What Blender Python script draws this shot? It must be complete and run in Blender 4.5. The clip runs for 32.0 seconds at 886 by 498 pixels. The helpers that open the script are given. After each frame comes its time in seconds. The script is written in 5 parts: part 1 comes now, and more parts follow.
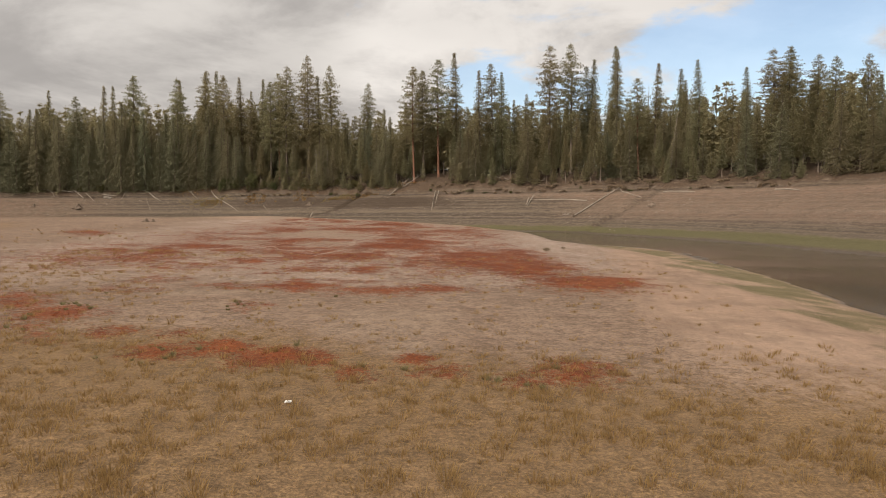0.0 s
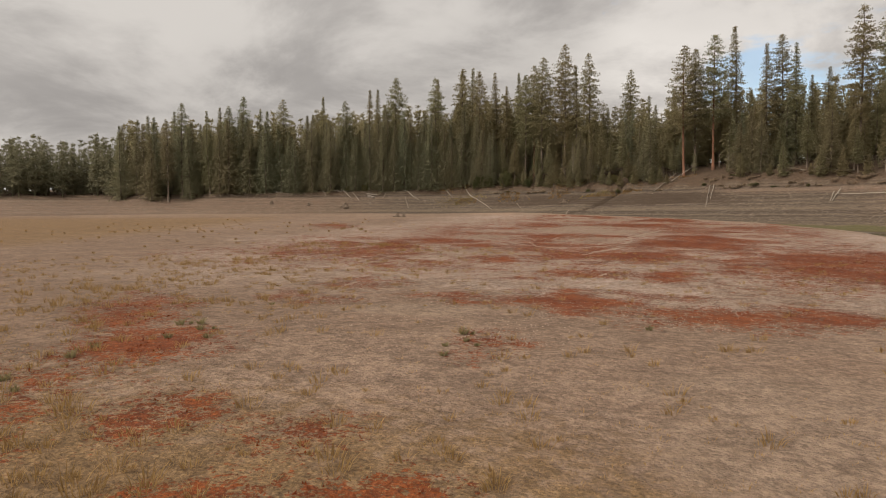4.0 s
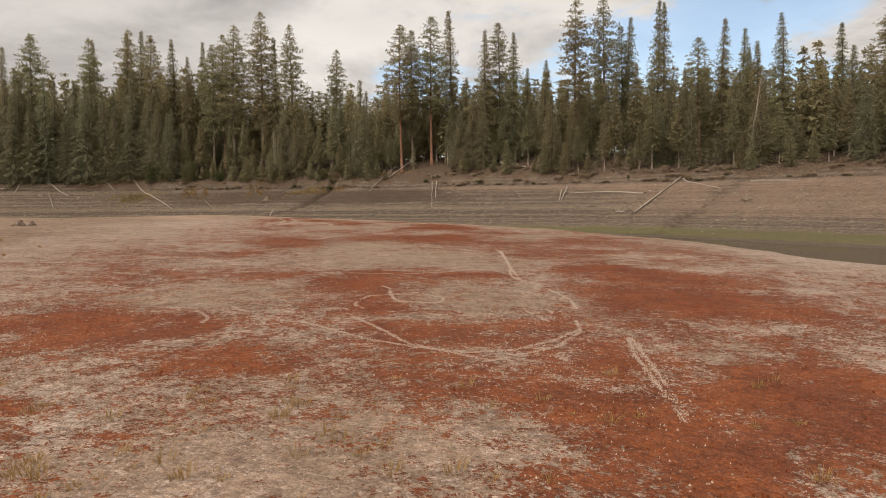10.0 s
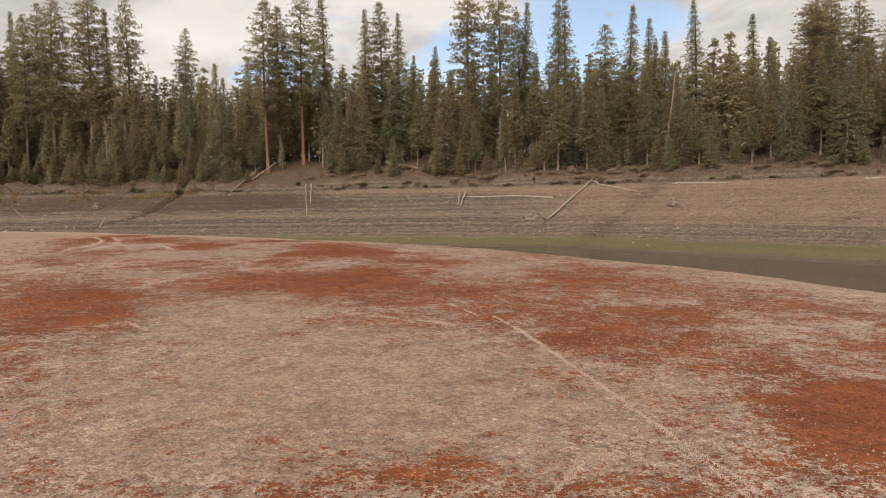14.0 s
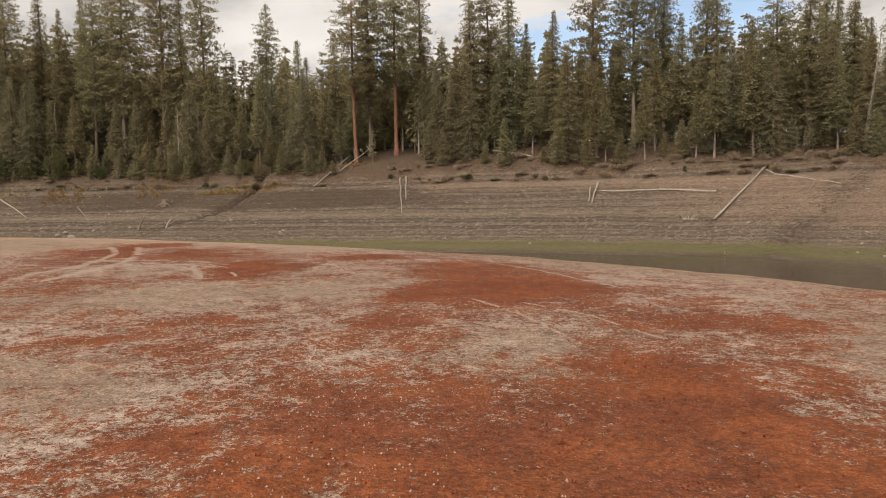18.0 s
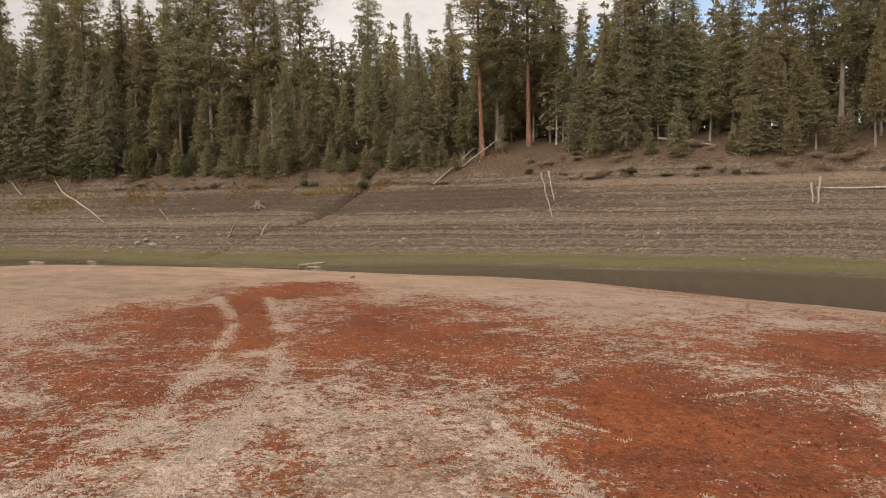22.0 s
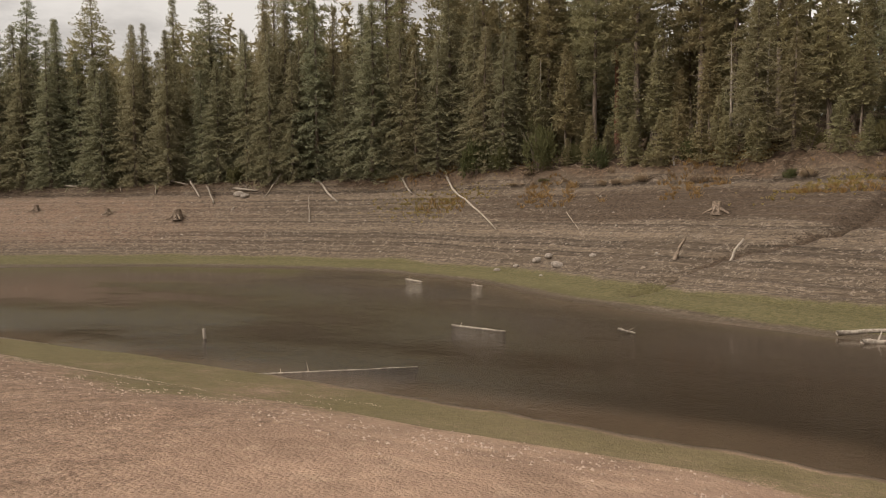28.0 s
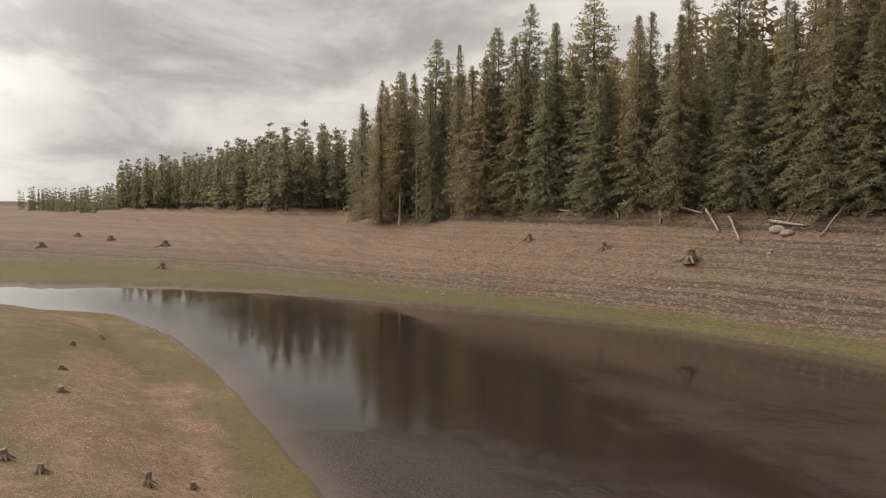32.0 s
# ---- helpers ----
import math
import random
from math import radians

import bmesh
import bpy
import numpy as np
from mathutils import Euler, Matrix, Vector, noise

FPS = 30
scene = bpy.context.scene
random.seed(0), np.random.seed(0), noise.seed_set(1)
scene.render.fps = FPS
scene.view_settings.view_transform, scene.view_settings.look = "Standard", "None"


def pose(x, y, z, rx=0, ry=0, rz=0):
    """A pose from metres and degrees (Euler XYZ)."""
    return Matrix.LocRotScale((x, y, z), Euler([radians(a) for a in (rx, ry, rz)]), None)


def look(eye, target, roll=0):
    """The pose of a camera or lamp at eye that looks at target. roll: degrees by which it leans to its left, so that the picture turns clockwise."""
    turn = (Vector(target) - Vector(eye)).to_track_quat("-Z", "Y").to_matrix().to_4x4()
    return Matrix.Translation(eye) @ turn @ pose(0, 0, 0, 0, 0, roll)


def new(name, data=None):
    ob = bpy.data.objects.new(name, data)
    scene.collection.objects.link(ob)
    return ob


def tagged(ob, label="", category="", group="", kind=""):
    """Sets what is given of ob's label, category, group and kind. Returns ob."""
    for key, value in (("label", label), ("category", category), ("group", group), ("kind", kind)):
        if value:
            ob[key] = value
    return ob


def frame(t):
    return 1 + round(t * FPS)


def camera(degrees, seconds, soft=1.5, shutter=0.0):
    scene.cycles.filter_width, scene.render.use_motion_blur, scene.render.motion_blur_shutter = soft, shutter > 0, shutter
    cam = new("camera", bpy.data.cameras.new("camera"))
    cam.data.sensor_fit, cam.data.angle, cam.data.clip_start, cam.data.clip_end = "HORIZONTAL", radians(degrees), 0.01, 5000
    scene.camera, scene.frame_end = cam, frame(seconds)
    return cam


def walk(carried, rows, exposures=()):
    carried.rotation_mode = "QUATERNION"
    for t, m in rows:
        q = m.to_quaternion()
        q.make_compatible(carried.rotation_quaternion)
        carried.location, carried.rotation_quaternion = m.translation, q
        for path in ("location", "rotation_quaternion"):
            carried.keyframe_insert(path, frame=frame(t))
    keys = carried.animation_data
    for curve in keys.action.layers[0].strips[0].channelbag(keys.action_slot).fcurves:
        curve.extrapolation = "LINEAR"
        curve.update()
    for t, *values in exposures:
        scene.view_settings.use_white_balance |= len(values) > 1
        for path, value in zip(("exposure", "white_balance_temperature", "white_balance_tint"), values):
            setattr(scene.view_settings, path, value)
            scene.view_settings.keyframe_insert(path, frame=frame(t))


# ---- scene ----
cam = camera(64.5, 32.0, soft=1.0)
METRES, EYE, TILT, LEAN, TURN = 200.0, 8.0, -4.4, 0.8, 0.0
ROWS = [
    (0.0, 0.0, 0.0, 0.0, -0.01, 1.12, -0.55),
    (0.5, 0.0002, 0.0089, 0.0001, -0.23, 1.13, -0.49),
    (1.0, 0.0005, 0.0172, 0.0001, 1.47, 1.16, -0.58),
    (1.5, 0.0001, 0.0252, 0.0005, 5.33, 1.16, -0.88),
    (2.0, -0.0028, 0.0328, 0.0005, 9.27, 1.12, -1.16),
    (2.5, -0.0058, 0.0415, 0.0006, 13.06, 1.06, -1.45),
    (3.0, -0.01, 0.0526, 0.0009, 19.85, 0.89, -1.98),
    (3.5, -0.015, 0.0641, -0.0009, 20.28, 0.82, -1.97),
    (5.5, -0.0319, 0.1202, 0.0025, 20.13, 0.75, -1.95),
    (6.0, -0.0365, 0.1345, 0.004, 20.1, 0.75, -1.93),
    (6.5, -0.0414, 0.1485, 0.0056, 20.06, 0.74, -1.95),
    (7.0, -0.046, 0.1625, 0.0072, 20.03, 0.75, -1.93),
    (7.5, -0.0523, 0.1756, 0.0086, 19.73, 0.75, -1.94),
    (8.0, -0.0598, 0.1868, 0.0097, 17.69, 0.78, -1.81),
    (8.5, -0.067, 0.1987, 0.0108, 13.54, 0.81, -1.51),
    (9.0, -0.0732, 0.212, 0.0124, 6.6, 0.91, -0.94),
    (9.5, -0.0771, 0.2258, 0.0138, 0.39, 0.94, -0.48),
    (10.0, -0.0796, 0.2397, 0.0154, -5.33, 0.98, 0.01),
    (10.5, -0.0811, 0.2545, 0.017, -11.32, 0.94, 0.53),
    (11.0, -0.0813, 0.269, 0.0186, -15.25, 0.93, 0.84),
    (11.5, -0.081, 0.2834, 0.0202, -15.81, 0.98, 0.97),
    (12.0, -0.0805, 0.2977, 0.0219, -15.89, 1.03, 1.03),
    (12.5, -0.0805, 0.3129, 0.0234, -15.97, 1.06, 1.07),
    (13.0, -0.0812, 0.3286, 0.0251, -16.07, 1.08, 1.14),
    (13.5, -0.0814, 0.3438, 0.0268, -16.17, 1.12, 1.17),
    (14.0, -0.0816, 0.3591, 0.0285, -16.27, 1.11, 1.23),
    (14.5, -0.0806, 0.3745, 0.0303, -16.36, 1.13, 1.27),
    (15.0, -0.079, 0.3906, 0.0319, -16.13, 1.16, 1.28),
    (15.5, -0.0772, 0.4067, 0.0335, -11.48, 1.29, 0.92),
    (17.5, -0.0759, 0.4701, 0.0368, -9.66, 1.05, 0.8),
    (18.0, -0.0796, 0.4844, 0.0381, -9.65, 1.04, 0.79),
    (18.5, -0.0841, 0.4982, 0.0395, -8.54, 1.03, 0.72),
    (19.0, -0.088, 0.513, 0.0409, -7.13, 1.05, 0.66),
    (19.5, -0.0927, 0.5287, 0.0425, -6.17, 1.06, 0.57),
    (20.0, -0.0983, 0.5439, 0.0439, -5.15, 1.04, 0.51),
    (20.5, -0.1041, 0.5593, 0.0455, -4.37, 1.03, 0.45),
    (21.0, -0.1099, 0.5749, 0.0471, -4.06, 0.99, 0.43),
    (21.5, -0.1156, 0.5904, 0.0486, -4.04, 0.99, 0.43),
    (22.0, -0.118, 0.6056, 0.0502, -4.08, 1.0, 0.44),
    (22.5, -0.1177, 0.6218, 0.0518, -4.04, 0.96, 0.48),
    (23.0, -0.1145, 0.6409, 0.0538, -3.79, 0.96, 0.47),
    (23.5, -0.1141, 0.659, 0.0557, -3.43, 0.95, 0.43),
    (24.0, -0.1164, 0.6746, 0.0574, -2.12, 0.96, 0.33),
    (24.5, -0.1199, 0.6903, 0.0592, 1.04, 0.98, 0.04),
    (25.0, -0.1247, 0.7055, 0.0605, 4.51, 0.98, -0.32),
    (25.5, -0.132, 0.7214, 0.0621, 7.63, 0.94, -0.62),
    (27.5, -0.1697, 0.7658, 0.0646, 22.05, 0.65, -2.01),
    (28.0, -0.1853, 0.7867, 0.0669, 26.55, 0.37, -2.33),
    (28.5, -0.2059, 0.815, 0.0689, 31.64, 0.22, -2.73),
    (29.0, -0.2233, 0.8328, 0.0704, 36.93, -0.13, -3.14),
    (29.5, -0.2364, 0.8439, 0.0712, 39.33, -0.34, -3.32),
    (30.0, -0.2482, 0.8534, 0.0722, 41.76, -0.54, -3.48),
    (30.5, -0.2631, 0.8643, 0.0735, 54.81, -1.38, -4.04),
    (31.0, -0.2791, 0.8701, 0.0768, 58.32, -1.7, -4.21),
    (31.5, -0.2941, 0.8719, 0.0853, 60.18, -1.89, -4.31),
    (32.0, -0.3092, 0.8723, 0.0978, 64.16, -2.26, -4.51),
]
walk(cam, [(t, pose(0, 0, EYE, TILT, LEAN, TURN) @ pose(METRES * x, METRES * y, METRES * z, 90 + pitch, roll, yaw)) for t, x, y, z, yaw, pitch, roll in ROWS], [(0.0, 0.1), (1.5, 0.03), (3.0, -0.08), (6.0, 0.0), (9.0, 0.08), (14.0, 0.2), (32.0, 0.2)])


# ---- sky and light ----
SUN_AZ, SUN_EL = -143.0, 30.0          # degrees from north towards the west, and up
world = bpy.data.worlds.new("sky")
scene.world = world
world.use_nodes = True
wt = world.node_tree
wt.nodes.clear()


def wn(kind, **values):
    n = wt.nodes.new(kind)
    for k, v in values.items():
        n.inputs[k].default_value = v
    return n


def wmath(op, a, b=None, c=None):
    n = wt.nodes.new("ShaderNodeMath")
    n.operation = op
    for i, v in enumerate((a, b, c)):
        if v is None:
            continue
        if isinstance(v, (int, float)):
            n.inputs[i].default_value = v
        else:
            wt.links.new(v, n.inputs[i])
    return n.outputs[0]


def wramp(v, lo, hi, a=0.0, b=1.0):
    n = wt.nodes.new("ShaderNodeMapRange")
    n.interpolation_type = "SMOOTHSTEP"
    wt.links.new(v, n.inputs[0])
    for i, q in enumerate((lo, hi, a, b)):
        n.inputs[1 + i].default_value = q
    return n.outputs[0]


def wmix(f, a, b):
    n = wt.nodes.new("ShaderNodeMix")
    n.data_type = "RGBA"
    for s, v in ((0, f), (6, a), (7, b)):
        if isinstance(v, (int, float, tuple)):
            n.inputs[s].default_value = v
        else:
            wt.links.new(v, n.inputs[s])
    return n.outputs[2]


tc = wt.nodes.new("ShaderNodeTexCoord")
sep = wt.nodes.new("ShaderNodeSeparateXYZ")
wt.links.new(tc.outputs["Generated"], sep.inputs[0])
up = wmath("MAXIMUM", sep.outputs[2], 0.0)
den = wmath("ADD", up, 0.32)
flatv = wt.nodes.new("ShaderNodeCombineXYZ")
wt.links.new(wmath("DIVIDE", sep.outputs[0], den), flatv.inputs[0])
wt.links.new(wmath("DIVIDE", sep.outputs[1], den), flatv.inputs[1])


def wnoise(scale, detail, roughness, shift):
    m = wt.nodes.new("ShaderNodeVectorMath")
    m.operation = "ADD"
    m.inputs[1].default_value = shift
    wt.links.new(flatv.outputs[0], m.inputs[0])
    n = wn("ShaderNodeTexNoise", Scale=scale, Detail=detail, Roughness=roughness)
    n.inputs["Distortion"].default_value = 0.35
    wt.links.new(m.outputs[0], n.inputs["Vector"])
    return n.outputs[0]


dot = wt.nodes.new("ShaderNodeVectorMath")
dot.operation = "DOT_PRODUCT"
wt.links.new(tc.outputs["Generated"], dot.inputs[0])
dot.inputs[1].default_value = (math.sin(radians(17)) * math.cos(radians(13)), math.cos(radians(17)) * math.cos(radians(13)), math.sin(radians(13)))
gap = wramp(dot.outputs["Value"], 0.87, 0.985)            # the break in the clouds, to the north-north-east
cover = wmath("SUBTRACT", wmath("ADD", wmath("MULTIPLY", wmath("SUBTRACT", wnoise(1.6, 8, 0.58, (3.1, 1.7, 0)), 0.5), 1.7), 0.88), wmath("MULTIPLY", gap, 0.50))
mask = wramp(cover, 0.40, 0.56, 0.25, 1.0)              # thin veil even in the break
shade = wnoise(1.9, 9, 0.6, (7.3, 2.2, 0))
fine = wnoise(0.9, 5, 0.5, (1.2, 9.4, 0))
grey = wmath("ADD", wmath("MULTIPLY", wramp(shade, 0.36, 0.62), 0.7), wmath("MULTIPLY", wramp(fine, 0.38, 0.62), 0.3))
cloud = wmix(grey, (0.36, 0.335, 0.318, 1), (0.70, 0.657, 0.612, 1))
sund = wt.nodes.new("ShaderNodeVectorMath")
sund.operation = "DOT_PRODUCT"
wt.links.new(tc.outputs["Generated"], sund.inputs[0])
sund.inputs[1].default_value = (math.sin(radians(SUN_AZ)) * math.cos(radians(SUN_EL)), math.cos(radians(SUN_AZ)) * math.cos(radians(SUN_EL)), math.sin(radians(SUN_EL)))
glow = wramp(sund.outputs["Value"], 0.56, 1.0, 1.0, 4.2)
bright = wmath("MULTIPLY", wmath("MULTIPLY", glow, wramp(gap, 0.0, 0.6, 1.0, 1.25)), wramp(sep.outputs[2], 0.25, 0.95, 1.0, 2.6))   # overcast: zenith twice as bright as the rim
sky = wt.nodes.new("ShaderNodeTexSky")
sky.sky_type = "NISHITA"
sky.sun_disc = False
sky.sun_elevation, sky.sun_rotation = radians(SUN_EL), radians(SUN_AZ)
blue = wn("ShaderNodeBackground", Strength=0.15)
wt.links.new(sky.outputs[0], blue.inputs[0])
grey_bg = wt.nodes.new("ShaderNodeBackground")
wt.links.new(cloud, grey_bg.inputs[0])
wt.links.new(bright, grey_bg.inputs[1])
mixs = wt.nodes.new("ShaderNodeMixShader")
wt.links.new(mask, mixs.inputs[0])
wt.links.new(blue.outputs[0], mixs.inputs[1])
wt.links.new(grey_bg.outputs[0], mixs.inputs[2])
out = wt.nodes.new("ShaderNodeOutputWorld")
wt.links.new(mixs.outputs[0], out.inputs[0])

sun = bpy.data.lights.new("sun", "SUN")
sun.energy, sun.angle, sun.color = 1.5, radians(24), (1.0, 0.93, 0.84)
sun_ob = new("sun", sun)
a, b = radians(SUN_AZ), radians(SUN_EL)
sun_ob.matrix_world = look((0, 0, 300), (-math.sin(a) * math.cos(b), -math.cos(a) * math.cos(b), 300 - math.sin(b)))


# ---- materials ----
class Nodes:
    """A node material: values, noises and mixes in short calls."""

    def __init__(self, name, rough=0.85, spec=0.25):
        self.m = bpy.data.materials.new(name)
        self.m.use_nodes = True
        self.t = self.m.node_tree
        self.bsdf = self.t.nodes["Principled BSDF"]
        self.bsdf.inputs["Roughness"].default_value = rough
        self.bsdf.inputs["Specular IOR Level"].default_value = spec
        self.geo = self.t.nodes.new("ShaderNodeNewGeometry")
        self.coord = self.t.nodes.new("ShaderNodeTexCoord")

    def put(self, v, socket):
        if isinstance(v, (int, float)):
            socket.default_value = v
        elif isinstance(v, tuple):
            socket.default_value = (*v, 1) if len(v) == 3 and socket.type == "RGBA" else v
        else:
            self.t.links.new(v, socket)

    def attr(self, name):
        n = self.t.nodes.new("ShaderNodeAttribute")
        n.attribute_name = name
        return n.outputs["Fac"]

    def noise(self, scale, detail=4, rough=0.55, stretch=None, local=False, dist=0.0):
        src = self.coord.outputs["Object"] if local else self.geo.outputs["Position"]
        if stretch:
            m = self.t.nodes.new("ShaderNodeMapping")
            m.inputs["Scale"].default_value = stretch
            self.t.links.new(src, m.inputs[0])
            src = m.outputs[0]
        n = self.t.nodes.new("ShaderNodeTexNoise")
        self.t.links.new(src, n.inputs["Vector"])
        n.inputs["Scale"].default_value, n.inputs["Detail"].default_value, n.inputs["Roughness"].default_value = scale, detail, rough
        n.inputs["Distortion"].default_value = dist
        return n.outputs[0]

    def cells(self, scale, kind="F1"):
        n = self.t.nodes.new("ShaderNodeTexVoronoi")
        n.feature = kind
        self.t.links.new(self.geo.outputs["Position"], n.inputs["Vector"])
        n.inputs["Scale"].default_value = scale
        return n.outputs["Distance"]

    def grain(self, scale, stretch=None):
        """A random number for each grain, from 0 to 1."""
        n = self.t.nodes.new("ShaderNodeTexVoronoi")
        src = self.geo.outputs["Position"]
        if stretch:
            m = self.t.nodes.new("ShaderNodeMapping")
            m.inputs["Scale"].default_value = stretch
            self.t.links.new(src, m.inputs[0])
            src = m.outputs[0]
        self.t.links.new(src, n.inputs["Vector"])
        n.inputs["Scale"].default_value = scale
        c = self.t.nodes.new("ShaderNodeSeparateColor")
        self.t.links.new(n.outputs["Color"], c.inputs[0])
        return c.outputs[0], c.outputs[1]

    def sum(self, *pairs):
        """Weighted sum of (value, weight, level at which it counts nothing)."""
        total = None
        for v, w, zero in pairs:
            v = self.math("MULTIPLY", self.math("SUBTRACT", v, zero), w)
            total = v if total is None else self.math("ADD", total, v)
        return total

    def math(self, op, a, b=0.0):
        n = self.t.nodes.new("ShaderNodeMath")
        n.operation = op
        self.put(a, n.inputs[0])
        self.put(b, n.inputs[1])
        return n.outputs[0]

    def step(self, v, lo, hi, a=0.0, b=1.0):
        n = self.t.nodes.new("ShaderNodeMapRange")
        n.interpolation_type = "SMOOTHSTEP"
        self.put(v, n.inputs[0])
        for i, q in enumerate((lo, hi, a, b)):
            n.inputs[1 + i].default_value = q
        return n.outputs[0]

    def mix(self, f, a, b):
        n = self.t.nodes.new("ShaderNodeMix")
        n.data_type = "RGBA"
        self.put(f, n.inputs[0])
        self.put(a, n.inputs[6])
        self.put(b, n.inputs[7])
        return n.outputs[2]

    def random(self):
        n = self.t.nodes.new("ShaderNodeObjectInfo")
        return n.outputs["Random"]

    def island(self):
        return self.geo.outputs["Random Per Island"]

    def height(self):
        n = self.t.nodes.new("ShaderNodeSeparateXYZ")
        self.t.links.new(self.geo.outputs["Position"], n.inputs[0])
        return n.outputs[2]

    def bump(self, h, strength, distance):
        n = self.t.nodes.new("ShaderNodeBump")
        n.inputs["Strength"].default_value, n.inputs["Distance"].default_value = strength, distance
        self.put(h, n.inputs["Height"])
        self.t.links.new(n.outputs[0], self.bsdf.inputs["Normal"])

    def done(self, colour, rough=None):
        self.put(colour, self.bsdf.inputs["Base Color"])
        if rough is not None:
            self.put(rough, self.bsdf.inputs["Roughness"])
        return self.m


def ground_material():
    g = Nodes("dry_lake_bed", 0.95, 0.12)
    big, mid, small, grit = g.noise(0.05, 4), g.noise(0.45, 5), g.noise(3.2, 5, 0.65), g.noise(17, 3, 0.7)
    soil = g.mix(g.step(big, 0.35, 0.65), (0.195, 0.129, 0.086), (0.245, 0.167, 0.114))
    beach = g.mix(g.step(big, 0.35, 0.65), (0.305, 0.199, 0.136), (0.348, 0.236, 0.163))
    bm = g.step(g.math("ADD", g.attr("beach"), g.math("MULTIPLY", g.math("SUBTRACT", mid, 0.5), 0.7)), 0.25, 0.75)
    sand = g.mix(bm, soil, beach)
    sand = g.mix(g.math("MULTIPLY", g.step(mid, 0.42, 0.66), 0.5), sand, (0.165, 0.108, 0.071))
    spots = g.math("MULTIPLY", g.step(small, 0.47, 0.62), g.step(bm, 0, 1, 0.55, 0.3))
    sand = g.mix(spots, sand, g.mix(bm, (0.115, 0.074, 0.049), (0.2, 0.128, 0.086)))
    sand = g.mix(g.math("MULTIPLY", g.step(g.noise(1.3, 6, 0.7), 0.54, 0.66), 0.4), sand, g.mix(bm, (0.27, 0.19, 0.135), (0.42, 0.3, 0.21)))
    # pale gravel and dried crust, in specks
    speck = g.math("MULTIPLY", g.step(g.noise(22, 6, 0.75), 0.53, 0.66), g.step(g.noise(0.35, 4, 0.6), 0.38, 0.58))
    crust = g.attr("crust")
    sand = g.mix(g.math("MULTIPLY", speck, crust), sand, (0.40, 0.315, 0.24))
    # tan ground under the grass
    grass = g.step(g.math("ADD", g.attr("grass"), g.math("MULTIPLY", g.math("SUBTRACT", small, 0.5), 0.9)), 0.35, 0.75)
    sand = g.mix(g.math("MULTIPLY", grass, 0.8), sand, g.mix(g.step(grit, 0.42, 0.6), (0.135, 0.081, 0.036), (0.225, 0.138, 0.060)))
    # smooth bare clay, and the pale curled crust and red herbs that share the rest, grain by grain
    ra, ba, tr = g.attr("red"), g.attr("bare"), g.attr("track")
    sand = g.mix(g.math("MULTIPLY", g.step(ba, 0.2, 0.7), 0.8), sand, g.mix(g.step(g.noise(1.7, 6, 0.7), 0.4, 0.62), (0.215, 0.150, 0.102), (0.268, 0.190, 0.133)))
    a1, b1 = g.grain(5.5)
    a2, b2 = g.grain(13)
    a3, b3 = g.grain(31)
    wide, patch, clump = g.noise(0.16, 5, 0.6), g.noise(0.9, 8, 0.72, dist=0.5), g.noise(4.2, 4, 0.7)
    pale = g.sum((wide, 0.9, 0.5), (g.noise(0.7, 7, 0.72), 1.2, 0.5), (g.noise(3.1, 4, 0.7), 0.9, 0.5), (b1, 0.25, 0.5), (b2, 0.42, 0.5), (b3, 0.42, 0.5), (ba, -0.55, 0.0), (ra, -0.22, 0.3), (tr, 0.3, 0.0), (crust, 0.52, 0.5))
    palem = g.math("MULTIPLY", g.step(pale, 0.10, 0.20), g.step(crust, 0.25, 0.5))
    palec = g.mix(a3, g.mix(a2, (0.27, 0.194, 0.144), (0.325, 0.242, 0.185)), (0.41, 0.318, 0.252))
    under = g.mix(a2, (0.235, 0.145, 0.098), (0.30, 0.205, 0.148))
    sand = g.mix(g.math("MULTIPLY", g.step(pale, -0.35, 0.1, 0.0, 0.7), g.step(crust, 0.3, 0.7)), sand, under)
    sand = g.mix(palem, sand, palec)
    red = g.sum((ra, 1.0, 0.0), (patch, 1.9, 0.5), (g.noise(0.3, 5, 0.6), 0.7, 0.5), (clump, 0.9, 0.5), (a1, 0.22, 0.5), (a2, 0.4, 0.5), (a3, 0.4, 0.5), (tr, -0.2, 0.0))
    rmask = g.math("MULTIPLY", g.step(red, 0.38, 0.48), g.step(ra, 0.04, 0.14))
    redc = g.mix(g.step(mid, 0.4, 0.62), (0.140, 0.032, 0.0085), (0.205, 0.052, 0.0115))
    redc = g.mix(g.math("MULTIPLY", b2, 0.55), redc, (0.105, 0.034, 0.016))
    redc = g.mix(g.math("MULTIPLY", g.step(b3, 0.7, 0.95), 0.5), redc, (0.27, 0.09, 0.03))
    sand = g.mix(g.math("MULTIPLY", rmask, 0.95), sand, redc)
    # dark seams: shade between the grains, put into the colour by noise
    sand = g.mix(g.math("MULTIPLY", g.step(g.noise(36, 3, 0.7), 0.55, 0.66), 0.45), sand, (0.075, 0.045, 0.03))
    # crumbs, clods and foot-sized unevenness
    tone = g.t.nodes.new("ShaderNodeHueSaturation")
    g.put(g.math("ADD", g.step(g.noise(7, 8, 0.82), 0.36, 0.64, 0.52, 1.02), g.step(g.noise(1.1, 5, 0.7), 0.36, 0.64, -0.09, 0.11)), tone.inputs["Value"])
    g.put(sand, tone.inputs["Color"])
    even = g.t.nodes.new("ShaderNodeHueSaturation")
    rill = g.t.nodes.new("ShaderNodeCombineXYZ")
    g.put(g.math("ADD", g.attr("shore"), g.math("MULTIPLY", g.noise(0.25, 3), 2.5)), rill.inputs[0])
